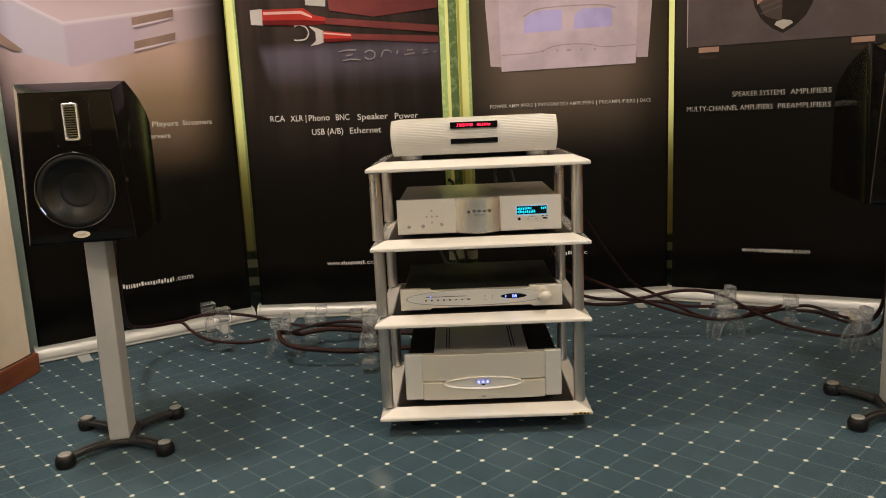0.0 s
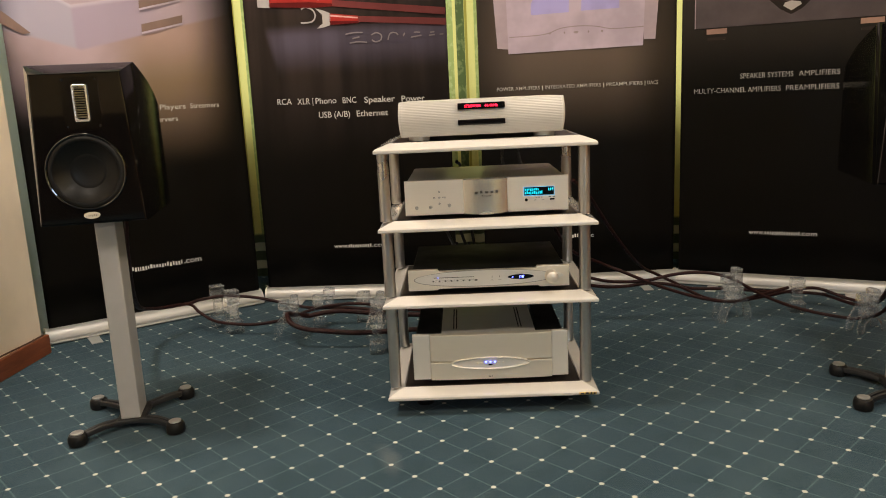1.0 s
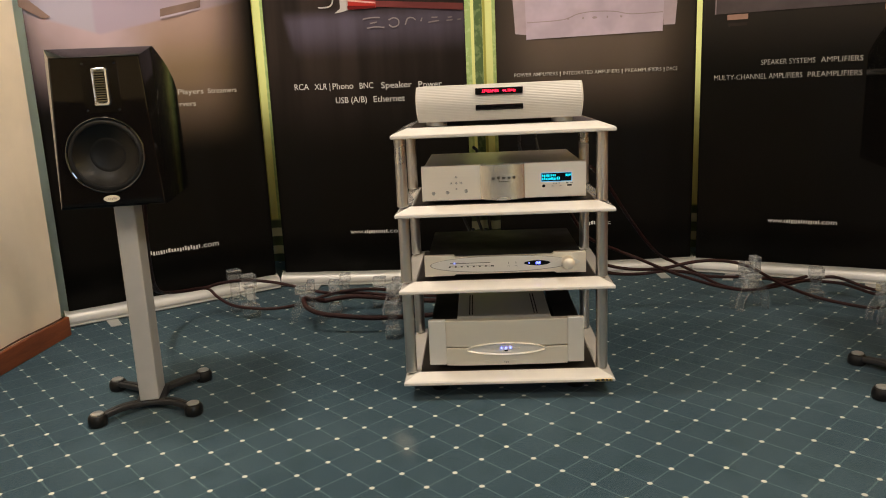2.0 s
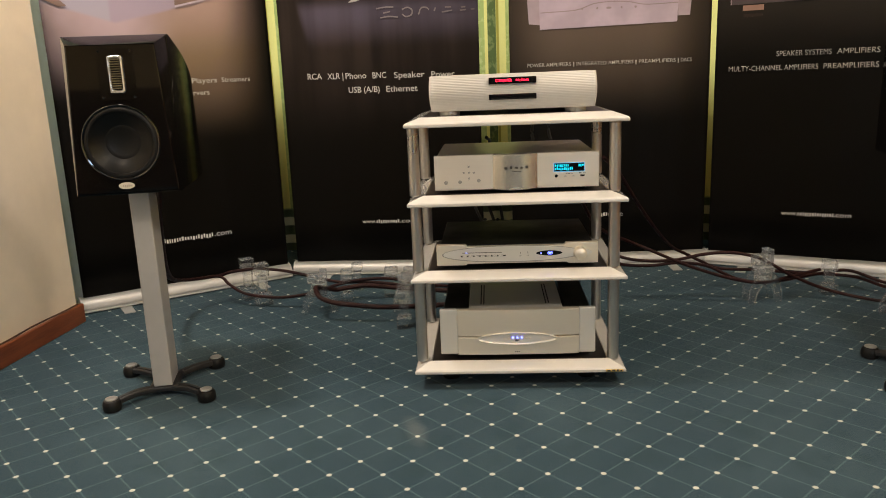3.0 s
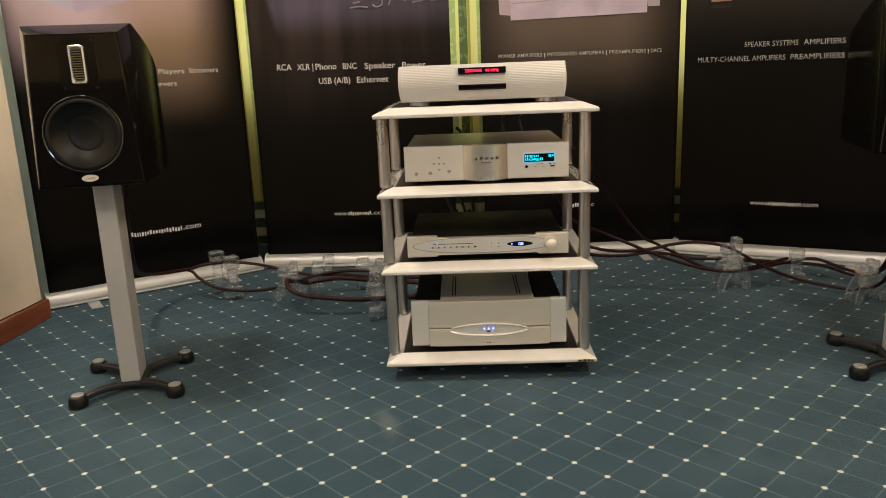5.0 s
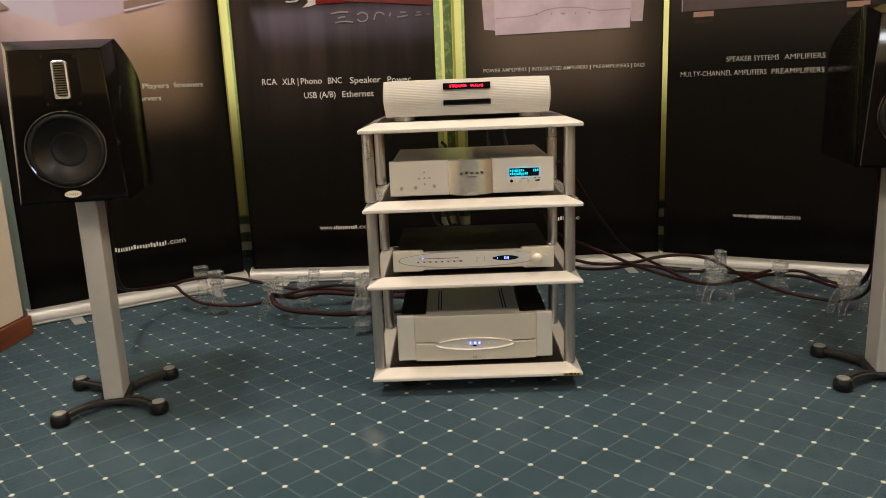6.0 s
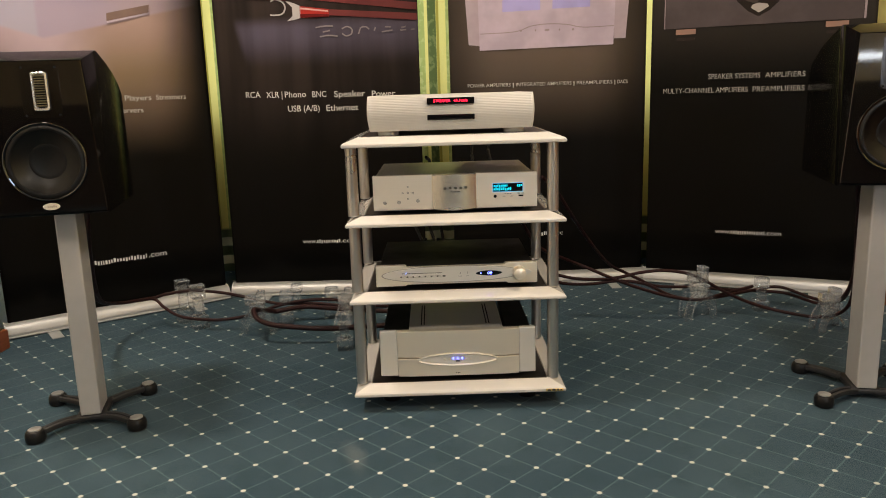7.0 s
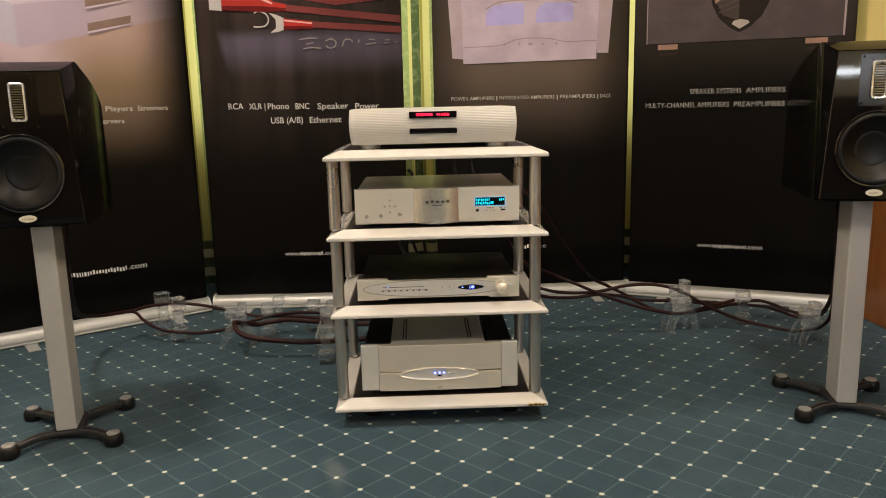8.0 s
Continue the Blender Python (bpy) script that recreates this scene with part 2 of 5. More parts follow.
def ground_one(k, s, z):
    """A silver component in lilac light: its top, its two faces and its soft reflection."""
    def line(s0, z0, left, right):
        d = k.math("SUBTRACT", s, s0)
        return k.math("ADD", k.math("MAXIMUM", k.math("MULTIPLY", d, left), k.math("MULTIPLY", d, right)), z0)
    ridge = k.math("SUBTRACT", z, line(0.259, 1.298, -0.532, 0.163))
    lower = k.math("SUBTRACT", z, line(0.275, 1.137, -0.300, 0.244))
    cloud = k.noise(3.2, 3)
    back = k.mix(k.step(z, 0.98, 1.22), (0.20, 0.14, 0.09), (0.36, 0.25, 0.22))
    back = k.mix(k.step(s, 0.30, 0.52, 1, 0), back, (0.42, 0.32, 0.35))
    back = k.mix(k.math("MULTIPLY", k.step(cloud, 0.4, 0.7), 0.4), back, (0.19, 0.13, 0.11))
    face = k.mix(k.step(s, 0.250, 0.266), (0.36, 0.33, 0.41), (0.34, 0.28, 0.36))
    face = k.mix(k.step(s, 0.42, 0.66), face, (0.37, 0.29, 0.33))
    top = k.mix(k.step(k.math("ADD", ridge, k.math("MULTIPLY", cloud, 0.05)), 0.0, 0.30), (0.40, 0.32, 0.36), (0.27, 0.21, 0.25))
    col = k.mix(k.step(lower, -0.012, 0.004), back, face)
    col = k.mix(k.step(ridge, -0.004, 0.005), col, top)
    glint = k.math("MULTIPLY", k.step(ridge, -0.016, -0.002), k.step(ridge, 0.000, 0.006, 1, 0))
    col = k.mix(k.math("MULTIPLY", glint, 0.4), col, (0.62, 0.55, 0.63))
    side = k.math("MULTIPLY", k.step(s, 0.64, 0.87, 1, 0), k.step(s, 0.0, 0.10, 0.45, 1.0))
    low = k.math("ADD", 0.64, k.math("MULTIPLY", k.step(s, 0.0, 0.55, 1, 0), 0.18))
    f = k.math("MULTIPLY", k.step(k.math("SUBTRACT", z, low), 0.0, 0.40), side)
    return k.mix(f, INK, col)


def ground_two(k, s, z):
    mp = k.t.nodes.new("ShaderNodeMapping")
    mp.inputs["Scale"].default_value = (9, 1, 0.6)
    k.link(k.coords(), mp.inputs[0])
    # upright streaks paint the satin film's soft sheen into the ink
    sheen_streak = k.noise(1.0, 3, mp.outputs[0])
    haze = k.math("MULTIPLY", k.step(z, 0.55, 1.12), k.step(sheen_streak, 0.30, 0.70, 0.35, 1.0))
    col = k.mix(haze, INK, (0.034, 0.025, 0.022))
    band = k.math("MULTIPLY", k.step(z, 1.00, 1.16), k.step(z, 1.17, 1.23, 1, 0))
    edge = k.math("SUBTRACT", s, k.math("MULTIPLY", k.math("SUBTRACT", 1.22, z), 0.20))
    f = k.math("MULTIPLY", k.math("MULTIPLY", band, k.step(edge, 0.075, 0.11)), k.step(sheen_streak, 0.25, 0.75, 0.55, 1.0))
    col = k.mix(f, col, (0.088, 0.075, 0.108))
    spot = k.math("MULTIPLY", k.step(z, 1.20, 1.36), 0.6)
    return k.mix(k.math("MULTIPLY", spot, k.step(sheen_streak, 0.3, 0.7)), col, (0.055, 0.036, 0.036))


def ground_three(k, s, z):
    f = k.math("MULTIPLY", k.step(z, 0.62, 1.10), k.math("MULTIPLY", k.step(s, -0.02, 0.25, 0.25, 1), k.step(s, 0.6, 0.88, 1, 0.2)))
    return k.mix(f, INK, (0.125, 0.095, 0.075))


def ground_four(k, s, z):
    f = k.math("MULTIPLY", k.step(z, 0.85, 1.25), 0.6)
    return k.mix(f, INK, (0.05, 0.042, 0.036))


M_carpet = carpet_material()
M_cream = plain("cream_wall_paint", (0.84, 0.73, 0.59), 0.75, 0, 0.05, 14, 0.12, 160)
M_blue_wall = plain("grey_blue_recess", (0.66, 0.77, 0.78), 0.7, 0, 0.06, 14, 0.12, 160)
M_yellow_wall = plain("yellow_wall_paint", (0.86, 0.70, 0.30), 0.7, 0, 0.06, 14, 0.12, 160)
M_tan = plain("tan_rear_wall", (0.40, 0.31, 0.19), 0.75, 0, 0.06, 14, 0.12, 160)
M_ceiling = plain("white_ceiling_paint", (0.78, 0.75, 0.70), 0.85, 0, 0.04, 12, 0.15, 120)
M_skirting = wood_material("red_brown_wood", (0.15, 0.038, 0.013), (0.28, 0.080, 0.028), "y")
M_panel = wood_material("orange_brown_wood", (0.16, 0.055, 0.014), (0.27, 0.10, 0.026), "z")
M_rear_dark = wood_material("dark_rear_band", (0.025, 0.016, 0.010), (0.05, 0.032, 0.02), "z")
M_curtain = curtain_material()
M_gloss_black = plain("black_lacquer", (0.0035, 0.003, 0.003), 0.05, 0, 0.3, 8, Coat_Weight=0.6, Coat_Roughness=0.03)
M_satin_black = plain("satin_black_lacquer", (0.004, 0.0036, 0.0033), 0.07, 0, 0.2, 12, Specular_IOR_Level=0.22)
M_cone = plain("black_polymer_cone", (0.006, 0.0056, 0.005), 0.40, 0, 0.15, 40, 0.05, 200, Specular_IOR_Level=0.28)
M_cap = plain("dust_cap_polymer", (0.006, 0.0056, 0.005), 0.40, 0, 0.15, 40, Specular_IOR_Level=0.28)
M_rubber = plain("black_rubber", (0.0075, 0.007, 0.0065), 0.42, 0, 0.2, 40, Specular_IOR_Level=0.3)
M_iron = plain("charcoal_powder_coat", (0.017, 0.017, 0.018), 0.45, 0, 0.25, 60, 0.25, 700)
M_grey_paint = plain("silver_grey_paint", (0.46, 0.45, 0.44), 0.42, 0.25, 0.05, 30, 0.05, 500)
M_chrome = plain("polished_steel", (0.56, 0.54, 0.51), 0.32, 0.88, 0.04, 20)
M_silver = brushed("bead_blasted_aluminium", (0.80, 0.775, 0.72), 0.42, "x", 0.02, 0.5)
M_brushed = brushed("brushed_aluminium", (0.84, 0.785, 0.70), 0.34, "x", 0.03, 0.45)
M_polish = plain("polished_middle_aluminium", (0.74, 0.70, 0.62), 0.27, 0.75, 0.02, 10)
M_dark_silver = plain("silver_shade_line", (0.40, 0.37, 0.325), 0.5, 0.4, 0.05, 40)
M_pearl = plain("white_pearl_aluminium", (0.53, 0.512, 0.475), 0.45, 0.2, 0.03, 30)
M_champ = brushed("silver_champagne_aluminium", (0.84, 0.78, 0.67), 0.38, "x", 0.02, 0.55)
M_alu = brushed("matt_rail_aluminium", (0.42, 0.42, 0.41), 0.45, "x", 0.04, 0.5)
M_white = plain("white_gloss_lacquer", (0.60, 0.58, 0.545), 0.14, 0, 0.03, 20, Coat_Weight=0.5, Coat_Roughness=0.06)
M_board = plain("dark_brown_shelf_board", (0.020, 0.015, 0.012), 0.38, 0, 0.3, 40, 0.1, 400)
M_case = plain("black_steel_case", (0.009, 0.0085, 0.008), 0.5, 0, 0.2, 50, 0.1, 500, Specular_IOR_Level=0.2)
M_glass_black = plain("black_display_glass", (0.004, 0.004, 0.005), 0.08, 0, 0.2, 20)
M_print = plain("white_print", (0.64, 0.63, 0.60), 0.5, 0, 0.05, 60)
M_dim_print = plain("pale_grey_print", (0.50, 0.485, 0.45), 0.5, 0, 0.05, 60)
M_dark_print = plain("dark_grey_print", (0.05, 0.045, 0.04), 0.5, 0, 0.1, 60)
M_gold = plain("gold_plate", (0.62, 0.45, 0.14), 0.3, 0.9, 0.1, 60)
M_ivory = plain("ivory_badge", (0.72, 0.66, 0.54), 0.3, 0.1, 0.05, 60)
M_ribbon = plain("bronze_ribbon", (0.13, 0.105, 0.055), 0.5, 0.3, 0.3, 90)
M_cable = plain("dark_red_braid", (0.020, 0.0044, 0.0040), 0.5, 0, 0.35, 160, 0.5, 900, Specular_IOR_Level=0.25)
M_brown_cable = plain("brown_cable_jacket", (0.07, 0.035, 0.02), 0.5, 0, 0.2, 60)
M_black_cable = plain("black_cable_jacket", (0.008, 0.0075, 0.007), 0.5, 0, 0.2, 60)
M_red = glow("red_display_dots", (1.0, 0.012, 0.05), 5.0)
M_blue = glow("blue_indicator", (0.10, 0.13, 1.0), 9.0)
M_cyan = glow("cyan_display_dots", (0.0, 0.62, 0.78), 1.6)
M_lamp = glow("warm_lamp_glass", (1.0, 0.84, 0.66), 8.0)
M_tube = glow("streak_tube_glow", (0.92, 0.96, 1.0), 16.0)
M_pane = glow("pale_daylight_pane", (0.95, 0.92, 0.97), 2.4)
M_day = glow("daylight_pane", (0.80, 0.90, 1.0), 1.5)


def acrylic(name, share, rough, haze):
    """Clear plastic: part of the light goes straight through, the rest is bent and mirrored by the piece."""
    k = Nodes(name)
    k.set((0.93, 0.95, 0.95), k.step(k.noise(30, 2), 0.3, 0.7, rough, rough * 2), 0.0, IOR=1.45, Transmission_Weight=1.0 - haze)
    clear, both = k.t.nodes.new("ShaderNodeBsdfTransparent"), k.t.nodes.new("ShaderNodeMixShader")
    both.inputs[0].default_value = share
    k.link(clear.outputs[0], both.inputs[1])
    k.link(k.b.outputs[0], both.inputs[2])
    k.link(both.outputs[0], k.t.nodes["Material Output"].inputs[0])
    return k.m


# hazier copy of the acrylic, standing in for bright edge highlights
M_acrylic_edge = acrylic("acrylic_edge_highlight", 0.55, 0.04, 0.20)
M_acrylic = acrylic("clear_acrylic", 0.35, 0.02, 0.06)

# ---------------------------------------------------------------- room
XL, XR, YB, YF, H = -1.585, 1.812, 3.66, -3.2, 2.6
WEST = pose(-1.521, 2.472, 0, 0, 0, -2.7)  # the end of the west wall, which stands a little out of square
structure("floor", box(XL - 0.6, XR + 0.3, YF - 0.2, YB + 0.2, -0.08, 0.0), M_carpet, "blue-green carpet with a diamond lattice of thin lines and cream dots", "carpet")
structure("ceiling", box(XL - 0.6, XR + 0.3, YF - 0.2, YB + 0.2, H, H + 0.1), M_ceiling, "plain white painted ceiling", "ceiling")
structure("wall_west", box(-0.16, 0, -5.7, 0, 0, H, 0.003, 1), M_cream, "cream painted wall ending in a square corner", "wall").matrix_world = WEST
# one pale grey-blue tone over the whole recess wall
structure("wall_west_recess", box(-0.32, -0.115, 0.001, 1.35, 0, H), M_blue_wall, "grey-blue recess wall behind the banner", "wall").matrix_world = WEST
structure("baseboard", box(0.001, 0.018, -5.7, 0.017, 0, 0.072, 0.004), M_skirting, "red-brown wooden skirting board on the carpet", "skirting").matrix_world = WEST
structure("baseboard_end", box(-0.112, -0.001, 0.001, 0.017, 0, 0.072, 0.004), M_skirting, "red-brown wooden skirting board at the wall's end", "skirting").matrix_world = WEST
structure("wall_north", box(XL - 0.30, XR + 0.15, YB, YB + 0.15, 0, 0.78), M_cream, "cream painted wall below the curtained window", "wall")
structure("wall_north_lintel", box(XL - 0.30, XR + 0.15, YB, YB + 0.15, 2.32, H), M_cream, "cream painted wall above the curtained window", "wall")
window_2 = structure("window_2", box(XL - 0.30, XR + 0.15, YB + 0.11, YB + 0.12, 0.78, 2.32), M_day, "wide daylight window behind the curtains", "window")
for wx in (-1.70, -0.55, 0.60, 1.70):
    part("window_frame", box(wx - 0.025, wx + 0.025, YB + 0.05, YB + 0.105, 0.785, 2.315, 0.004), M_ceiling, window_2)
structure("wall_east", box(XR, XR + 0.15, YF, YB, 0, H), M_yellow_wall, "yellow painted wall above wooden panelling", "wall")
structure("wainscot", box(XR - 0.022, XR - 0.001, -1.0, 2.76, 0.0, 0.92, 0.004), M_panel, "orange-brown wooden panelling on the lower wall", "panelling")
# unseen rear wall, tan above a dark band, shaping what the baffles mirror
structure("wall_south", box(XL - 0.50, XR + 0.15, YF - 0.15, YF, 0, H), M_tan, "unseen rear wall, toned for the reflections in the loudspeakers", "wall")
structure("rear_dark_band", box(XL - 0.30, XR - 0.023, YF + 0.001, YF + 0.020, 0, 0.84, 0.004), M_rear_dark, "unseen dark band added on the rear wall to darken reflections", "panelling")


def window_behind():
    # out of view; placed by the pale band mirrored in the right speaker
    w = structure("window_1", box(0.90, 1.66, YF + 0.001, YF + 0.03, 1.30, 2.12), M_pane, "unseen bright rear window, inferred from reflections, with a white frame", "window")
    for x in (0.86, 1.255, 1.65):
        part("window_frame", box(x, x + 0.05, YF + 0.001, YF + 0.06, 1.26, 2.16, 0.006), M_ceiling, w)
    for z in (1.26, 2.12):
        part("window_frame", box(0.86, 1.70, YF + 0.001, YF + 0.055, z, z + 0.045, 0.006), M_ceiling, w)
    # glowing tube added out of view to mirror as a streak in the right baffle
    lamp = thing("streak_tube", pose(1.50, YF, 1.03), "unseen bright tube added for the streak in the right baffle", "wall lamp")
    part("bracket", box(-0.05, 0.05, 0.0, 0.05, -0.05, 0.05, 0.008), M_ceiling, lamp)
    part("tube", rod(0.022, -0.30, 0.30, pose(0, 0.09, 0, 0, 90, 0), 16, 0.006), M_tube, lamp, "bright white tube")


window_behind()

for lx, ly, watts in LAMPS:
    lamp = thing("ceiling_lamp", pose(lx, ly, H), "round white ceiling downlight with a lit glass", "lamp", "ceiling downlights")
    part("ring", lathe([(0.175, 0.0), (0.215, 0.0), (0.215, -0.014), (0.20, -0.024), (0.175, -0.016), (0.175, 0.0)], None, 40), M_ceiling, lamp, "", True)
    part("glass", lathe([(0.0, -0.010), (0.173, -0.010), (0.173, -0.004), (0, -0.004)], None, 40), M_lamp, lamp, "lit warm glass")


# curtains behind the banners
def curtain(x0, x1, y, seed, along=0.0):
    rnd = random.Random(seed)
    bm, cols = bmesh.new(), []
    n, ph = int((x1 - x0) / 0.008), rnd.random() * 6
    zs = [0.02, 0.1, 0.4, 0.8, 1.2, 1.6, 2.0, 2.45]
    for i in range(n + 1):
        x = x0 + (x1 - x0) * i / n
        row = []
        for z in zs:
            amp = 0.030 * (0.7 + 0.5 * math.sin(3.1 * x + ph))
            row.append(bm.verts.new((x + 0.006 * math.sin(7 * z + 30 * x), y + amp * math.sin(2 * math.pi * x / 0.105 + ph + 0.25 * math.sin(2.2 * z + ph)), z)))
        cols.append(row)
    for a, b in zip(cols, cols[1:]):
        for k in range(len(zs) - 1):
            bm.faces.new((a[k], b[k], b[k + 1], a[k + 1]))
    c = thing("curtain", pose(along, 0, 0), "gold and green striped curtain hanging behind the banners", "curtain", "striped curtains")
    part("cloth", bm, M_curtain, c, "", True)
    part("heading", box(x0, x1, y - 0.035, y + 0.035, 2.43, 2.50, 0.01), M_curtain, c)
    return c


curtain(-1.535, -0.495, 3.52, 1, 0.070)
curtain(-0.44, 0.52, 3.53, 2, 0.032)
curtain(0.54, 1.70, 3.53, 3, 0.020)
rail = thing("curtain_rail", Matrix(), "white curtain rail fixed to the wall", "curtain rail")
part("rail", tube([(-1.72, 3.53, 2.52), (1.74, 3.53, 2.52)], 0.014, 12), M_ceiling, rail)
for x in (-1.6, 0.0, 1.65):
    part("bracket", box(x - 0.012, x + 0.012, 3.53, 3.66, 2.51, 2.53, 0.003), M_ceiling, rail)

# ---------------------------------------------------------------- roll-up banners
BH = 2.02


def banner(origin, ang, label, ink, s0, s1, seed, h0=0.0, h1=0.87):
    b = thing("roll_up_banner", pose(*origin, 0, 0, 0, ang), label, "banner", "roll-up banners")
    rnd = random.Random(seed)
    # the film, with faint upright ripples
    bm, cols, n = bmesh.new(), [], 60
    p1, p2 = rnd.random() * 6, rnd.random() * 6
    zs = [0.05 + (BH - 0.05) * k / 10 for k in range(11)]
    for i in range(n + 1):
        s = s0 + (s1 - s0) * i / n
        row = []
        for z in zs:
            e = (2 * i / n - 1) ** 4
            d = 0.0015 * math.sin(s * 23 + p1) + 0.0007 * math.sin(s * 51 + p2 + z) + 0.002 * e * math.sin(z * 4.4 + p1)
            row.append(bm.verts.new((s, 0.04 + d, z)))
        cols.append(row)
    for a, c in zip(cols, cols[1:]):
        for k in range(10):
            bm.faces.new((a[k], c[k], c[k + 1], a[k + 1]))
    film = part("film", bm, ink, b, "printed satin film", True)
    m = film.modifiers.new("thickness", "SOLIDIFY")
    m.thickness, m.offset = 0.0006, 0
    # housing: a rounded aluminium extrusion with a ledge, and a cap at each end
    prof = [(0.004, 0.010), (0.0, 0.019), (0.003, 0.033), (0.012, 0.046), (0.026, 0.054), (0.046, 0.056), (0.066, 0.051), (0.078, 0.038), (0.081, 0.020), (0.076, 0.010)]
    bm = bmesh.new()
    a = [bm.verts.new((h0 + 0.006, y, z)) for y, z in prof]
    c = [bm.verts.new((h1 - 0.006, y, z)) for y, z in prof]
    for i in range(len(prof)):
        j = (i + 1) % len(prof)
        bm.faces.new((a[i], c[i], c[j], a[j]))
    bm.faces.new(a)
    bm.faces.new(list(reversed(c)))
    part("housing", bm, M_alu, b, "silver aluminium housing", True)
    part("ledge", box(h0 + 0.004, h1 - 0.004, -0.010, 0.080, 0.004, 0.0098, 0.002), M_alu, b)
    for x in (h0, h1 - 0.006):
        part("end_cap", sheet([(y, z) for y, z in [(-0.002, 0.004), (-0.004, 0.020), (0.001, 0.036), (0.012, 0.050), (0.026, 0.059), (0.046, 0.061), (0.068, 0.055), (0.082, 0.040), (0.085, 0.019), (0.081, 0.004)]], 0, 0.006), M_grey_paint, b).matrix_basis = pose(x + 0.006, 0, 0, 0, 0, 90)
    for x in (h0 + 0.16, h1 - 0.16):
        part("foot", box(x - 0.021, x + 0.021, -0.105, 0.06, 0.0, 0.0038, 0.0015), M_alu, b, "flat swing-out foot")
    part("top_rail", box(s0, s1, 0.030, 0.050, BH - 0.012, BH + 0.016, 0.005), M_alu, b)
    part("pole", tube([((h0 + h1) / 2, 0.064, 0.05), ((h0 + h1) / 2, 0.064, BH)], 0.008, 12), M_alu, b)
    return b


FY = 0.0352  # inks lie just proud of the film


def ink_part(b, name, bm, material, label=""):
    """A printed piece on the banner's film, laid out by that banner's stretch and shift."""
    across, shift, up = b["print"]
    for piece in bm if isinstance(bm, list) else [bm]:
        for v in piece.verts:
            v.co.x, v.co.z = v.co.x * across + shift, v.co.z * up
    return part(name, bm, material, b, label)


# for each banner: how far its print is stretched across, shifted across and stretched in height
PRINT = [(1.0, -0.007, 0.972), (0.974, 0.009, 0.971), (0.986, -0.011, 0.984), (1.0, -0.001, 0.989)]
b1 = banner((-1.563, 2.571), 35.3, "black roll-up banner with a lilac photo of an audio component", print_material("banner_ink_brown", ground_one, PRINT[0]), 0.016, 0.866, 11)
b2 = banner((-0.855, 3.098), -2.0, "black roll-up banner with a photo of red audio cables", print_material("banner_ink_violet", ground_two, PRINT[1]), 0.012, 0.863, 12)
b3 = banner((0.130, 3.113), 2.2, "black roll-up banner with a photo of a pale amplifier", print_material("banner_ink_grey", ground_three, PRINT[2]), 0.008, 0.852, 13, -0.006, 0.864)
b4 = banner((1.000, 3.125), -24.6, "black roll-up banner with a photo of a grey loudspeaker box", print_material("banner_ink_black", ground_four, PRINT[3]), -0.020, 0.818, 14, -0.026, 0.826)
for banner_, fit_ in zip((b1, b2, b3, b4), PRINT):
    banner_["print"] = fit_


def poly(points, k=0):
    y = FY - 0.0006 * k
    return sheet(points, y, y + 0.0006)


# the first banner: a silver component in lilac light, with two slots
L3 = lilac("ink_lilac_edge", (0.52, 0.44, 0.52), 0.60, 0.80)
L5 = lilac("ink_brown_slot", (0.20, 0.135, 0.115), 0.6, 0.9)
for z in (1.318, 1.226):
    ink_part(b1, "printed_slot", poly([(0.500, z - 0.026), (0.660, z + 0.012), (0.664, z + 0.042), (0.502, z + 0.004)], 1), L5, "dark brown printed slot")
    ink_part(b1, "printed_edge", poly([(0.500, z - 0.034), (0.662, z + 0.005), (0.662, z + 0.011), (0.500, z - 0.027)], 2), L3)
ink_part(b1, "printed_slot", poly([(0.012, 1.285), (0.040, 1.262), (0.112, 1.195), (0.085, 1.190), (0.012, 1.232)], 1), L5)
ink_part(b1, "caption", lettering("Players", 0.535, 0.637, 0.890, 0.022, FY, 0.0006, 0.0), M_dim_print)
ink_part(b1, "caption", lettering("Streamers", 0.656, 0.775, 0.890, 0.022, FY, 0.0006, 0.0), M_dim_print)
ink_part(b1, "caption", lettering("Servers", 0.505, 0.601, 0.841, 0.022, FY, 0.0006, 0.0), M_dim_print)
ink_part(b1, "caption", lettering(".com", 0.560, 0.632, 0.235, 0.024, FY), M_print)
ink_part(b1, "caption", bars(0.320, 0.552, 0.236, 0.0125, FY, 22, 3), M_print, "white printed bars")

# the second banner: two red plugs, a spade, cables and a scrawl
RED = lilac("ink_red", (0.33, 0.028, 0.022), 0.50, 1.4)
DULL = lilac("ink_dull_red", (0.17, 0.040, 0.040), 0.2, 1.6)
DEEP = lilac("ink_deep_red", (0.11, 0.010, 0.010))
LITE = lilac("ink_pink_gleam", (0.62, 0.36, 0.34), 0.5, 1.6)
STEEL = lilac("ink_steel", (0.40, 0.38, 0.38))
ink_part(b2, "printed_block", poly([(0.40, 1.50), (0.41, 1.345), (0.60, 1.310), (0.874, 1.335), (0.874, 1.50)]), DULL, "red printed plug body")
ink_part(b2, "printed_cap", poly([(0.31, 1.43), (0.31, 1.372), (0.395, 1.362), (0.40, 1.44)], 1), STEEL, "grey printed cap")
ink_part(b2, "printed_plug", poly([(0.115, 1.362), (0.300, 1.360), (0.340, 1.330), (0.392, 1.318), (0.392, 1.290), (0.300, 1.288), (0.115, 1.300)], 1), RED, "red printed plug")
ink_part(b2, "printed_gleam", poly([(0.125, 1.352), (0.290, 1.350), (0.335, 1.325), (0.335, 1.318), (0.285, 1.338), (0.125, 1.341)], 2), LITE)
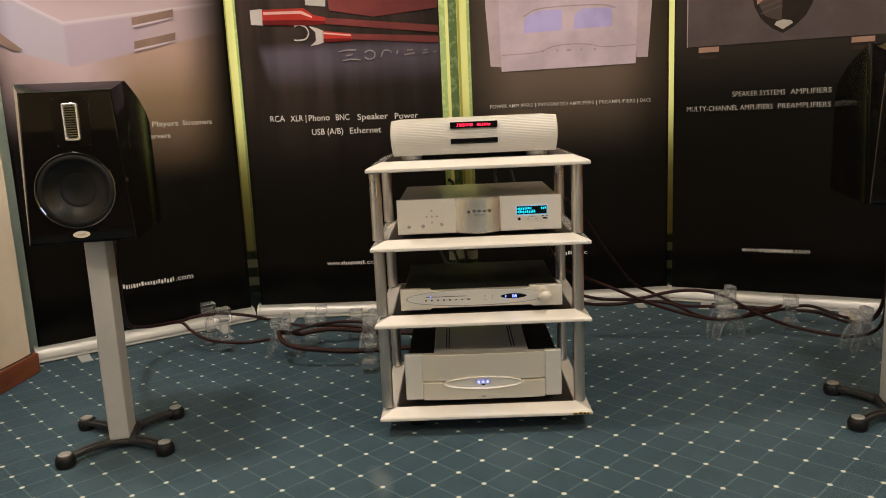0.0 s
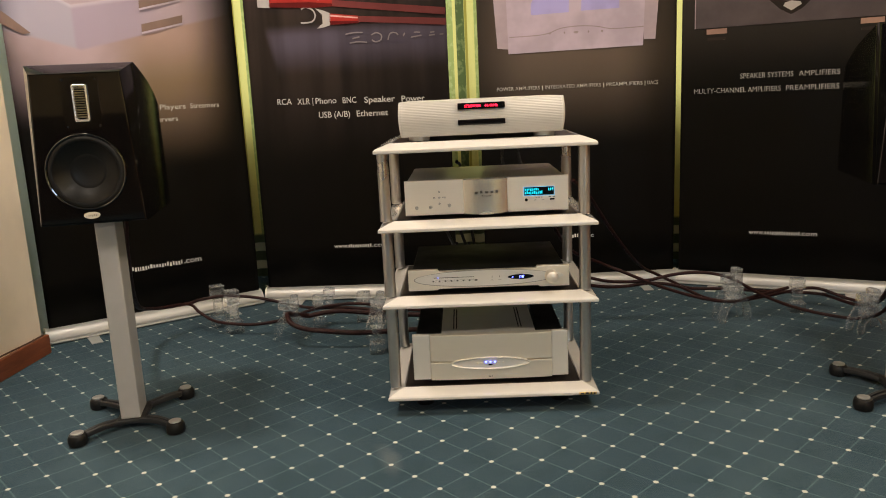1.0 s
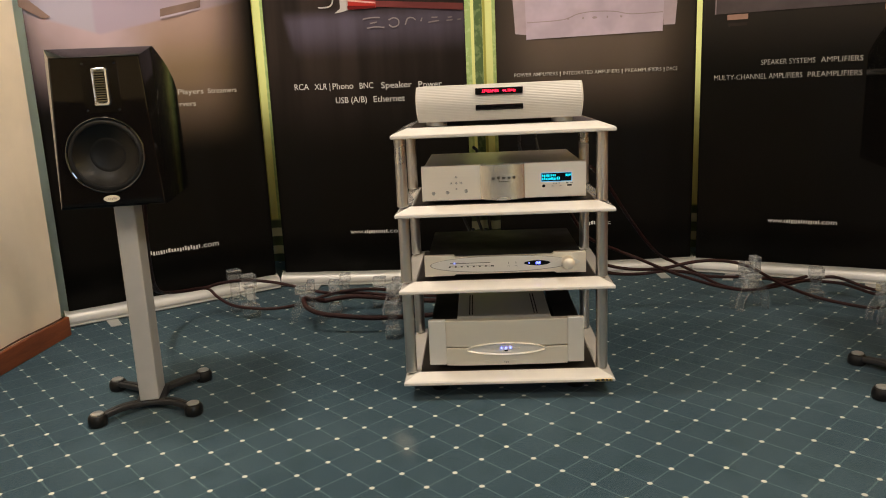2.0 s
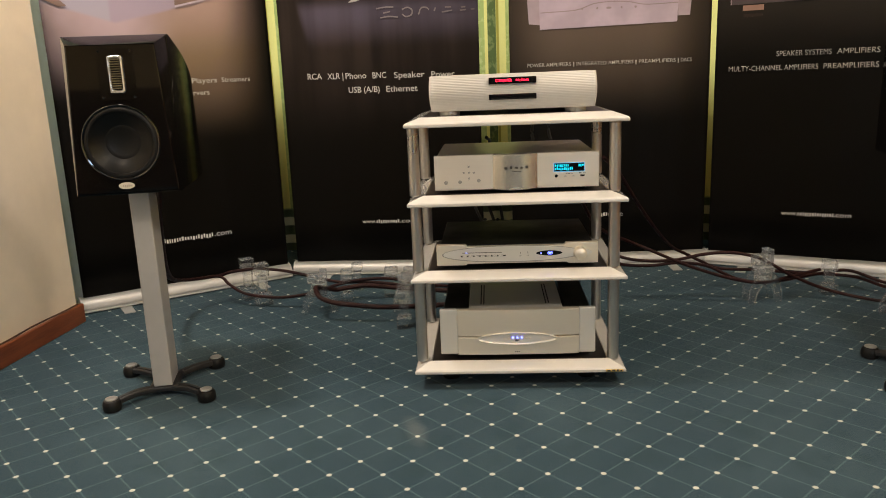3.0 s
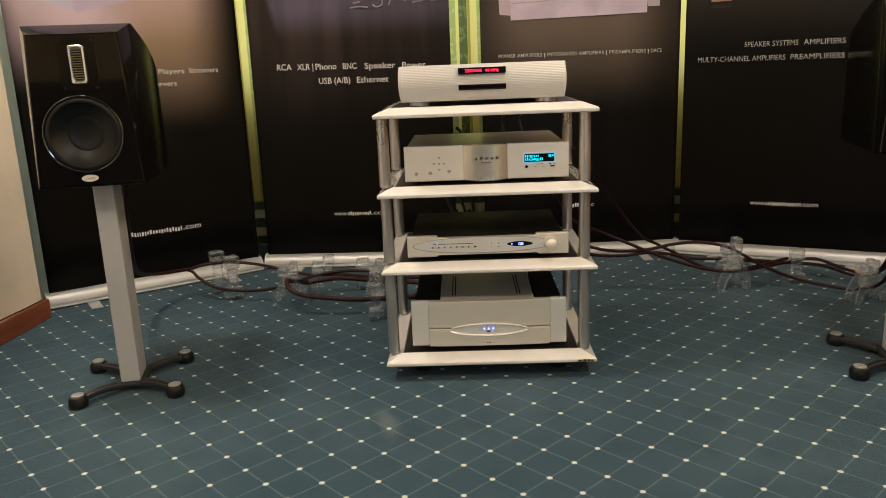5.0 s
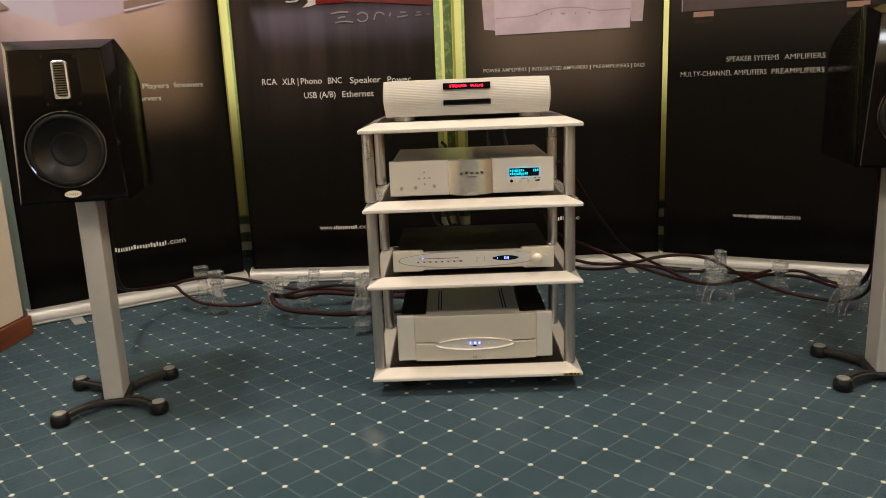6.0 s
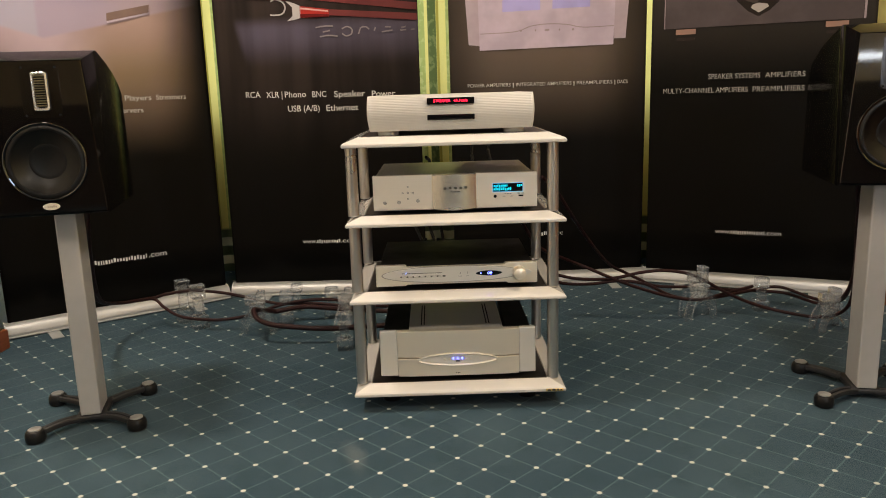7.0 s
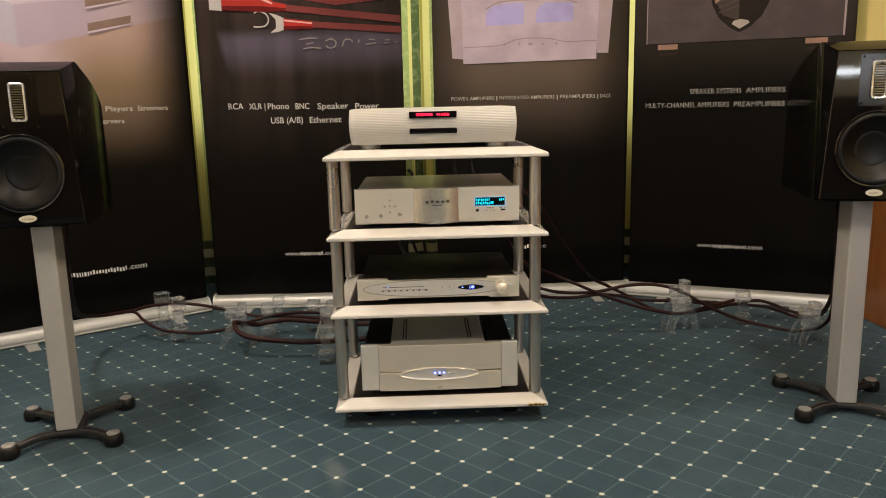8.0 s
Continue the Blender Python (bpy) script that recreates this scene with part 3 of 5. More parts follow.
ink_part(b2, "printed_shade", poly([(0.118, 1.318), (0.300, 1.312), (0.392, 1.302), (0.392, 1.290), (0.300, 1.288), (0.118, 1.300)], 2), DEEP)
ink_part(b2, "printed_shade", poly([(0.378, 1.230), (0.499, 1.226), (0.499, 1.216), (0.378, 1.214)], 2), DEEP)
ink_part(b2, "printed_tip", poly([(0.068, 1.362), (0.120, 1.366), (0.120, 1.297), (0.068, 1.302)], 2), STEEL, "steel printed tip")
ink_part(b2, "printed_cable", poly([(0.385, 1.317), (0.874, 1.262), (0.874, 1.232), (0.385, 1.291)], 0), DULL, "red printed cable")
ink_part(b2, "printed_cable", poly([(0.490, 1.246), (0.874, 1.218), (0.874, 1.190), (0.490, 1.222)], 0), DULL, "red printed cable")
ink_part(b2, "printed_plug", poly([(0.375, 1.262), (0.500, 1.246), (0.500, 1.216), (0.375, 1.214)], 1), RED)
ink_part(b2, "printed_gleam", poly([(0.380, 1.256), (0.498, 1.241), (0.498, 1.235), (0.380, 1.249)], 2), LITE)


def stroke(path, w, k=1):
    """A printed line of even width along points in s and z."""
    pts = [Vector((p.x, 0, p.y)) for p in spline([(a, b, 0) for a, b in path], 6)]
    y = FY - 0.0006 * k
    bm, rows = bmesh.new(), []
    for i, q in enumerate(pts):
        d = (pts[min(i + 1, len(pts) - 1)] - pts[max(i - 1, 0)]).normalized()
        nrm = Vector((-d.z, 0, d.x)) * w / 2
        rows.append([bm.verts.new(v) for v in (Vector((q.x + nrm.x, y, q.z + nrm.z)), Vector((q.x - nrm.x, y, q.z - nrm.z)), Vector((q.x - nrm.x, y + 0.0005, q.z - nrm.z)), Vector((q.x + nrm.x, y + 0.0005, q.z + nrm.z)))])
    for a, b in zip(rows, rows[1:]):
        for i in range(4):
            bm.faces.new((a[i], b[i], b[(i + 1) % 4], a[(i + 1) % 4]))
    bm.faces.new(rows[0])
    bm.faces.new(list(reversed(rows[-1])))
    return bm


ink_part(b2, "printed_spade", stroke([(0.255, 1.285), (0.275, 1.292), (0.305, 1.280), (0.315, 1.255), (0.300, 1.232), (0.265, 1.228), (0.25, 1.230)], 0.006), STEEL, "steel printed fork")
ink_part(b2, "printed_spade", poly([(0.318, 1.285), (0.352, 1.275), (0.380, 1.262), (0.380, 1.214), (0.352, 1.206), (0.320, 1.202), (0.345, 1.222), (0.345, 1.258)], 1), STEEL, "steel printed clamp")
M_scrawl = lilac("ink_chalk", (0.24, 0.215, 0.225), 0.60, 1.05)
SCRAWL = [[(0.440, 1.172), (0.478, 1.177), (0.515, 1.176)], [(0.456, 1.134), (0.494, 1.138), (0.532, 1.134)], [(0.470, 1.153), (0.500, 1.158)],
          [(0.552, 1.164), (0.574, 1.172), (0.594, 1.162), (0.592, 1.142), (0.570, 1.134), (0.552, 1.144)],
          [(0.622, 1.140), (0.634, 1.166), (0.656, 1.168), (0.668, 1.158)], [(0.690, 1.152), (0.696, 1.166)],
          [(0.722, 1.146), (0.768, 1.152)], [(0.736, 1.166), (0.762, 1.165)], [(0.800, 1.150), (0.826, 1.152)], [(0.806, 1.162), (0.824, 1.164)], [(0.846, 1.152), (0.862, 1.153)]]
for line in SCRAWL:
    ink_part(b2, "printed_stroke", stroke(line, 0.0055), M_scrawl, "pale chalk-like stroke")
for words, a, c, z in (("RCA", 0.118, 0.182, 0.886), ("XLR |", 0.207, 0.277, 0.884), ("Phono", 0.288, 0.380, 0.883), ("BNC", 0.408, 0.468, 0.881), ("Speaker", 0.503, 0.637, 0.879), ("Power", 0.667, 0.768, 0.876),
                       ("USB (A/B)", 0.298, 0.436, 0.822), ("Ethernet", 0.466, 0.604, 0.821)):
    ink_part(b2, "caption", lettering(words, a, c, z, 0.027, FY, 0.0006, 0.0), M_print)
ink_part(b2, "caption", lettering("www.", 0.323, 0.385, 0.234, 0.020, FY), M_print)
ink_part(b2, "caption", bars(0.388, 0.492, 0.235, 0.0115, FY, 11, 5), M_print, "white printed bars")
ink_part(b2, "caption", lettering(".com", 0.495, 0.572, 0.234, 0.020, FY), M_print)

# the third banner: a pale amplifier with two meters. 


def s3(a):
    return 0.095 + (a - 0.020) * 0.8985


P1 = lilac("ink_pale_front", (0.47, 0.395, 0.49))
P2 = lilac("ink_pale_flank", (0.40, 0.33, 0.38))
P3 = lilac("ink_meter_blue", (0.38, 0.35, 0.66))
P4 = lilac("ink_pale_groove", (0.32, 0.26, 0.28))
ink_part(b3, "printed_flank", poly([(s3(s), z) for s, z in [(0.029, 1.068), (0.09, 1.062), (0.10, 1.55), (0.015, 1.55), (0.012, 1.32)]]), P2, "pale lilac printed flank")
ink_part(b3, "printed_flank", poly([(s3(s), z) for s, z in [(0.73, 1.080), (0.785, 1.080), (0.805, 1.32), (0.80, 1.55), (0.72, 1.55)]]), P2, "pale lilac printed flank")
ink_part(b3, "printed_front", poly([(s3(s), z) for s, z in [(0.081, 1.043), (0.726, 1.055), (0.737, 1.327), (0.730, 1.55), (0.085, 1.55), (0.075, 1.30)]], 1), P1, "pale printed amplifier front")
ink_part(b3, "printed_meter", poly([(s3(s), z) for s, z in [(0.192, 1.200), (0.372, 1.206), (0.374, 1.292), (0.30, 1.292), (0.235, 1.283), (0.205, 1.268), (0.192, 1.245)]], 2), P3, "blue-lilac printed meter")
ink_part(b3, "printed_meter", poly([(s3(s), z) for s, z in [(0.430, 1.209), (0.612, 1.214), (0.612, 1.292), (0.48, 1.293), (0.442, 1.275), (0.432, 1.25)]], 2), P3, "blue-lilac printed meter")
ink_part(b3, "printed_groove", stroke([(s3(0.085), 1.112), (s3(0.25), 1.118), (s3(0.33), 1.140), (s3(0.41), 1.147), (s3(0.50), 1.143), (s3(0.58), 1.130), (s3(0.728), 1.133)], 0.004, 2), P4)
ink_part(b3, "printed_groove", stroke([(s3(0.19), 1.268), (s3(0.26), 1.297), (s3(0.40), 1.305), (s3(0.56), 1.304), (s3(0.63), 1.290)], 0.005, 2), P4)
for s, w in ((0.28, 0.010), (0.35, 0.007), (0.405, 0.022), (0.465, 0.007), (0.53, 0.010)):
    ink_part(b3, "printed_key", poly(oval(s3(s), 1.122, w / 2, 0.005, 12), 2), P4)
for words, a, c in (("POWER AMPLIFIERS", 0.020, 0.228), ("|", 0.238, 0.243), ("INTEGRATED AMPLIFIERS", 0.254, 0.524), ("|", 0.534, 0.539), ("PREAMPLIFIERS", 0.550, 0.725), ("|", 0.735, 0.739), ("DACS", 0.749, 0.800)):
    ink_part(b3, "caption", lettering(words, s3(a), s3(c), 0.889, 0.0160, FY, 0.0006, -0.004), M_dim_print)
ink_part(b3, "caption", lettering("www.", s3(0.306), s3(0.372), 0.226, 0.019, FY), M_print)
ink_part(b3, "caption", bars(s3(0.375), s3(0.436), 0.227, 0.0115, FY, 6, 6), M_print, "white printed bars")
ink_part(b3, "caption", lettering(".cc", s3(0.440), s3(0.484), 0.226, 0.019, FY), M_print)

# the fourth banner: a grey loudspeaker box on copper feet, with a shield
G1 = lilac("ink_box_grey", (0.078, 0.063, 0.066), 0.55, 1.6)
G2 = lilac("ink_copper", (0.30, 0.185, 0.145))
G3 = lilac("ink_shield_black", (0.020, 0.015, 0.013))
G4 = lilac("ink_shield_tip", (0.36, 0.33, 0.31))
G6 = lilac("ink_dim_reflection", (0.030, 0.022, 0.019))
G5 = lilac("ink_shield_weave", (0.055, 0.044, 0.038))


def s4(a):
    return 0.036 + (a - 0.052) * 0.9596


def poly4(points, k=0):
    return poly([(s4(a), z - 0.010) for a, z in points], k)


def stroke4(points, w, k=1):
    return stroke([(s4(a), z - 0.010) for a, z in points], w, k)


ink_part(b4, "printed_box", poly4([(0.053, 1.113), (0.818, 1.113), (0.822, 1.62), (0.053, 1.62)]), G1, "dark grey printed loudspeaker box")
ink_part(b4, "printed_gleam", poly4([(0.820, 1.113), (0.828, 1.113), (0.832, 1.62), (0.823, 1.62)]), P4)
ink_part(b4, "printed_gleam", poly4([(0.048, 1.113), (0.052, 1.113), (0.052, 1.62), (0.048, 1.62)]), P4)
for s in (0.098, 0.685):
    ink_part(b4, "printed_foot", poly4([(s, 1.087), (s + 0.083, 1.087), (s + 0.083, 1.108), (s, 1.108)], 1), G2, "copper printed foot")
    ink_part(b4, "printed_foot_cap", poly4([(s - 0.006, 1.09), (s, 1.09), (s, 1.105), (s - 0.006, 1.105)], 1), G3)
    ink_part(b4, "printed_foot_cap", poly4([(s + 0.083, 1.09), (s + 0.089, 1.09), (s + 0.089, 1.105), (s + 0.083, 1.105)], 1), G3)
    ink_part(b4, "printed_reflection", poly4([(s + 0.004, 1.062), (s + 0.08, 1.062), (s + 0.08, 1.074), (s + 0.004, 1.074)]), G6)
shield = [(0.430, 1.143), (0.388, 1.165), (0.345, 1.205), (0.318, 1.255), (0.306, 1.32), (0.306, 1.45), (0.552, 1.45), (0.552, 1.32), (0.540, 1.255), (0.515, 1.205), (0.472, 1.165)]
ink_part(b4, "printed_shield", poly4(shield, 1), G3, "black printed shield")
ink_part(b4, "printed_weave", poly4([(0.425, 1.19), (0.36, 1.215), (0.335, 1.262), (0.325, 1.32), (0.325, 1.43), (0.425, 1.43)], 2), G5, "dark woven printed field")
for i in range(9):
    z = 1.215 + 0.022 * i
    ink_part(b4, "printed_thread", stroke4([(0.345, z + 0.01), (0.422, z + 0.035)], 0.004, 3), G1)
ink_part(b4, "printed_tip", poly4([(0.430, 1.158), (0.398, 1.178), (0.405, 1.190), (0.43, 1.196), (0.462, 1.190), (0.468, 1.180)], 3), G4, "pale printed shield tip")
ink_part(b4, "printed_mark", poly4([(0.330, 1.262), (0.352, 1.278), (0.346, 1.300), (0.325, 1.285)], 3), G2)
for words, a, c, z in (("SPEAKER SYSTEMS", 0.240, 0.448, 0.890), ("AMPLIFIERS", 0.468, 0.622, 0.890), ("MULTY-CHANNEL AMPLIFIERS", 0.052, 0.402, 0.834), ("PREAMPLIFIERS", 0.422, 0.622, 0.834)):
    ink_part(b4, "caption", lettering(words, s4(a), s4(c), z, 0.022, FY, 0.0006, 0.007), M_dim_print)
ink_part(b4, "caption", lettering("www.", 0.270, 0.330, 0.233, 0.020, FY), M_print)
ink_part(b4, "caption", bars(0.333, 0.466, 0.234, 0.0115, FY, 15, 8), M_print, "white printed bars")
ink_part(b4, "caption", lettering(".com", 0.468, 0.531, 0.233, 0.020, FY), M_print)

# ---------------------------------------------------------------- equipment rack
RX, RY = 0.111, 1.80
RW, RD = 0.583, 0.47
SHELVES = [0.046, 0.3105, 0.5205, 0.7295]


def rack():
    r = thing("equipment_rack", pose(RX, RY, 0), "white lacquered four-tier equipment rack with steel posts", "rack")
    for k, z in enumerate(SHELVES):
        # frame: a mitred ring, sloped at its top
        def ring(inset, zz):
            h = RW / 2 - inset
            return [(-h, inset, zz), (h, inset, zz), (h, RD - inset, zz), (-h, RD - inset, zz)]
        loops = [ring(0.002, z), ring(0.0, z + 0.002), ring(0.0, z + 0.0085), ring(0.004, z + 0.0125), ring(0.040, z + 0.0255), ring(0.043, z + 0.026), ring(0.0455, z + 0.0235), ring(0.0455, z)]
        bm = bmesh.new()
        vs = [[bm.verts.new(p) for p in lp] for lp in loops]
        for a, b in zip(vs, vs[1:] + vs[:1]):
            for i in range(4):
                bm.faces.new((a[i], a[(i + 1) % 4], b[(i + 1) % 4], b[i]))
        frame_part = part("shelf_frame", bm, M_white, r, "white glossy bevelled frame")
        mod = frame_part.modifiers.new("edges", "BEVEL")
        mod.width, mod.segments, mod.angle_limit = 0.0008, 2, radians(25)
        h = RW / 2 - 0.046
        part("shelf_board", box(-h, h, 0.046, RD - 0.046, z + 0.004, z + 0.025, 0.001, 1), M_board, r, "dark brown shelf board")
        if k:
            for sx in (-1, 1):
                for y in (0.055, 0.405):
                    zb = SHELVES[k - 1] + 0.024
                    part("post", rod(0.0155, zb, z + 0.004, pose(sx * 0.268 - 0.005, y, 0), 28, 0.001), M_chrome, r, "polished steel post", True)
    for sx in (-1, 1):
        for y in (0.06, 0.41):
            part("foot", lathe([(0.0, 0.0), (0.026, 0.0), (0.028, 0.006), (0.026, 0.018), (0.014, 0.022), (0.014, 0.051), (0, 0.051)], pose(sx * 0.195, y + 0.045, 0), 28), M_rubber, r, "black round foot", True)
    tag = part("name_plate", box(0.236, 0.284, -0.0012, 0.002, 0.0485, 0.0555, 0.0004, 1), M_gold, r, "small gold plate with dark bars")
    part("plate_mark", bars(0.240, 0.280, 0.0500, 0.0040, -0.0019, 4, 2, 0.0006), M_dark_print, tag)
    return r


rack()


def feet(parent, spots, z0, z1, r, material, label=""):
    for x, y in spots:
        part("foot", lathe([(0.0, z0), (r * 0.94, z0), (r, z0 + 0.002), (r, z1 - 0.001), (0, z1 - 0.001)], pose(x, y, 0), 32), material, parent, label, True)


def disc_player():
    """Ribbed, bowed silver front on round feet."""
    z0 = SHELVES[3] + 0.0252
    p = thing("disc_player", pose(RX - 0.005, RY + 0.045, z0), "ribbed white-silver disc player with a red dot display", "disc player")
    w, zb, zt = 0.2185, 0.013, 0.104
    # front cover: ribs run across, outline bowed forward and drawn in at the foot
    bm, rows, n = bmesh.new(), [], 66
    for i in range(n + 1):
        t = i / n
        z = zb + (zt - zb) * t
        bow = -0.020 * math.sin(math.pi * (0.12 + 0.78 * t))
        rib = 0.0006 * (0.5 + 0.5 * math.cos(2 * math.pi * t * 22)) if 0.04 < t < 0.96 else 0.0
        half = w - 0.008 + 0.008 * math.sin(math.pi * (0.15 + 0.6 * t))
        y = 0.012 + bow - rib
        rows.append([bm.verts.new((x, yy, z)) for x, yy in ((-half + 0.003, 0.34), (-half, y + 0.006), (-half + 0.003, y + 0.001), (-half + 0.008, y), (half - 0.008, y), (half - 0.003, y + 0.001), (half, y + 0.006), (half - 0.003, 0.34))])
    for a, b in zip(rows, rows[1:]):
        for i in range(7):
            bm.faces.new((a[i], a[i + 1], b[i + 1], b[i]))
    bm.faces.new(rows[-1])
    bm.faces.new(list(reversed(rows[0])))
    bm.faces.new([r_[0] for r_ in rows] + [r_[7] for r_ in reversed(rows)])
    part("cover", bm, M_pearl, p, "finely ribbed white-silver cover")
    win = part("display_window", box(-0.0615, 0.0615, -0.0125, 0.01, 0.0795, 0.0960, 0.001, 1), M_glass_black, p, "black display window")
    part("display_text", lettering("STREAMER", -0.044, -0.0005, 0.0843, 0.0075, -0.0131, 0.0004), M_red, win, "glowing red letters")
    part("display_text", lettering("44.1kHz", 0.008, 0.043, 0.0843, 0.0075, -0.0131, 0.0004), M_red, win, "glowing red letters")
    slot = part("disc_slot", box(-0.0615, 0.0615, -0.0125, 0.01, 0.0390, 0.0530, 0.001, 1), M_glass_black, p, "black disc slot")
    part("tray", box(-0.0575, 0.0575, -0.0132, 0.0, 0.0415, 0.0505, 0.0006, 1), M_glass_black, slot)
    feet(p, [(-0.168, 0.05), (0.168, 0.05), (-0.168, 0.29), (0.168, 0.29)], 0.0, 0.014, 0.028, M_silver, "silver round foot")


disc_player()


def integrated_amp():
    """Brushed front with a bulged, cross-brushed middle, a lit display and small keys."""
    z0 = SHELVES[2] + 0.0305
    p = thing("integrated_amplifier", pose(RX + 0.001, RY + 0.055, z0), "brushed silver integrated amplifier with a cyan display", "amplifier")
    zb, zt, w = 0.005, 0.099, 0.2195
    # front plate in three fields, seen from above: flat, swelling, flat
    def plate(x0, x1, bulge, mat, label):
        bm, n = bmesh.new(), 24
        cols = []
        for i in range(n + 1):
            t = i / n
            x = x0 + (x1 - x0) * t
            s = math.sin(math.pi * t) ** 0.8 if 0 < t < 1 else 0.0
            y, low = -0.012 * s * bulge, zb - 0.003 * s * bulge
            cols.append([bm.verts.new(q) for q in ((x, 0.012, low), (x, y + 0.002, low), (x, y, low + 0.002), (x, y, zt - 0.002), (x, y + 0.002, zt), (x, 0.012, zt))])
        for a, b in zip(cols, cols[1:]):
            for k in range(6):
                bm.faces.new((a[k], b[k], b[(k + 1) % 6], a[(k + 1) % 6]))
        bm.faces.new(cols[0])
        bm.faces.new(list(reversed(cols[-1])))
        return part("front_plate", bm, mat, p, label)
    plate(-w, -0.062, 0, M_brushed, "brushed aluminium plate")
    plate(-0.0615, 0.0565, 1, M_polish, "bulged cross-brushed middle plate")
    right = plate(0.057, w, 0, M_brushed, "brushed aluminium plate")
    part("case", box(-w + 0.004, w - 0.004, 0.0125, 0.40, zb, zt - 0.004, 0.004), M_brushed, p, "silver top and case")
    # keys: a cross and a row
    for x, z in ((-0.1265, 0.052), (-0.1265, 0.068), (-0.1405, 0.052), (-0.1125, 0.052), (-0.1265, 0.036)):
        part("key_ring", rod(0.0025, -0.002, 0.0005, pose(x, 0, z) @ FRONT, 12), M_dark_print, p)
        part("key", rod(0.0019, -0.002, 0.003, pose(x, 0, z) @ FRONT, 12), M_chrome, p, "", True)
    for x, z in ((-0.1385, 0.0525), (-0.1145, 0.0525)):
        part("key_mark", box(x - 0.004, x - 0.0028, -0.0006, 0.001, z - 0.001, z + 0.001), M_dark_print, p)
    for x, z in ((-0.189, 0.026), (-0.151, 0.027), (-0.1005, 0.030)):
        part("key_ring", rod(0.0046, -0.002, 0.0005, pose(x, 0, z) @ FRONT, 16), M_dark_print, p)
        part("key", lathe([(0.0042, -0.002), (0.0042, 0.0015), (0.0034, 0.0025), (0, 0.0025)], pose(x, 0, z) @ FRONT, 16), M_chrome, p, "round chrome key", True)
    part("mark", bars(-0.031, 0.0315, 0.0605, 0.0050, -0.0128, 5, 4, 0.004), M_dark_print, p, "dark plain bars")
    part("mark", bars(-0.012, 0.012, 0.0515, 0.0030, -0.0128, 5, 7, 0.004), M_dark_print, p, "small dark bars")
    disp = part("display", box(0.1015, 0.181, -0.0012, 0.004, 0.048, 0.070, 0.001, 1), M_glass_black, p, "black display window with a thin lit edge")
    for a in (box(0.100, 0.1012, -0.0014, 0.003, 0.0468, 0.0712), box(0.1813, 0.1825, -0.0014, 0.003, 0.0468, 0.0712), box(0.1012, 0.1813, -0.0014, 0.003, 0.0702, 0.0712), box(0.1012, 0.1813, -0.0014, 0.003, 0.0468, 0.0478)):
        part("display_edge", a, M_rim, disp, "thin pale blue lit edge")
    part("display_text", bars(0.1035, 0.140, 0.0610, 0.0055, -0.0018, 8, 9), M_cyan, disp, "glowing cyan bars")
    part("display_text", bars(0.1035, 0.150, 0.0520, 0.0055, -0.0018, 10, 10), M_cyan, disp, "glowing cyan bars")
    part("display_text", bars(0.166, 0.179, 0.0615, 0.0050, -0.0018, 3, 11), M_cyan, disp, "glowing cyan bars")
    part("infrared_window", rod(0.0042, -0.002, 0.0008, pose(0.107, 0, 0.036) @ FRONT, 16), M_glass_black, p, "", True)
    for x in (0.131, 0.152):
        part("key", sheet([(x - 0.005, 0.034), (x + 0.005, 0.034), (x, 0.0375)], -0.002, 0.001), M_chrome, p)
    part("usb_socket", box(0.170, 0.1825, -0.0006, 0.002, 0.034, 0.038, 0.0004, 1), M_glass_black, p, "black socket")
    for x, n in ((0.1415, 3), (0.176, 2)):
        part("mark", bars(x - 0.009, x + 0.009, 0.0415, 0.0015, -0.0005, n, 12, 0.001), M_dark_print, p)
    feet(p, [(-0.17, 0.05), (0.17, 0.05), (-0.17, 0.34), (0.17, 0.34)], -0.0052, 0.0095, 0.02, M_rubber)


M_rim = glow("pale_blue_display_edge", (0.20, 0.55, 0.85), 1.2)
integrated_amp()


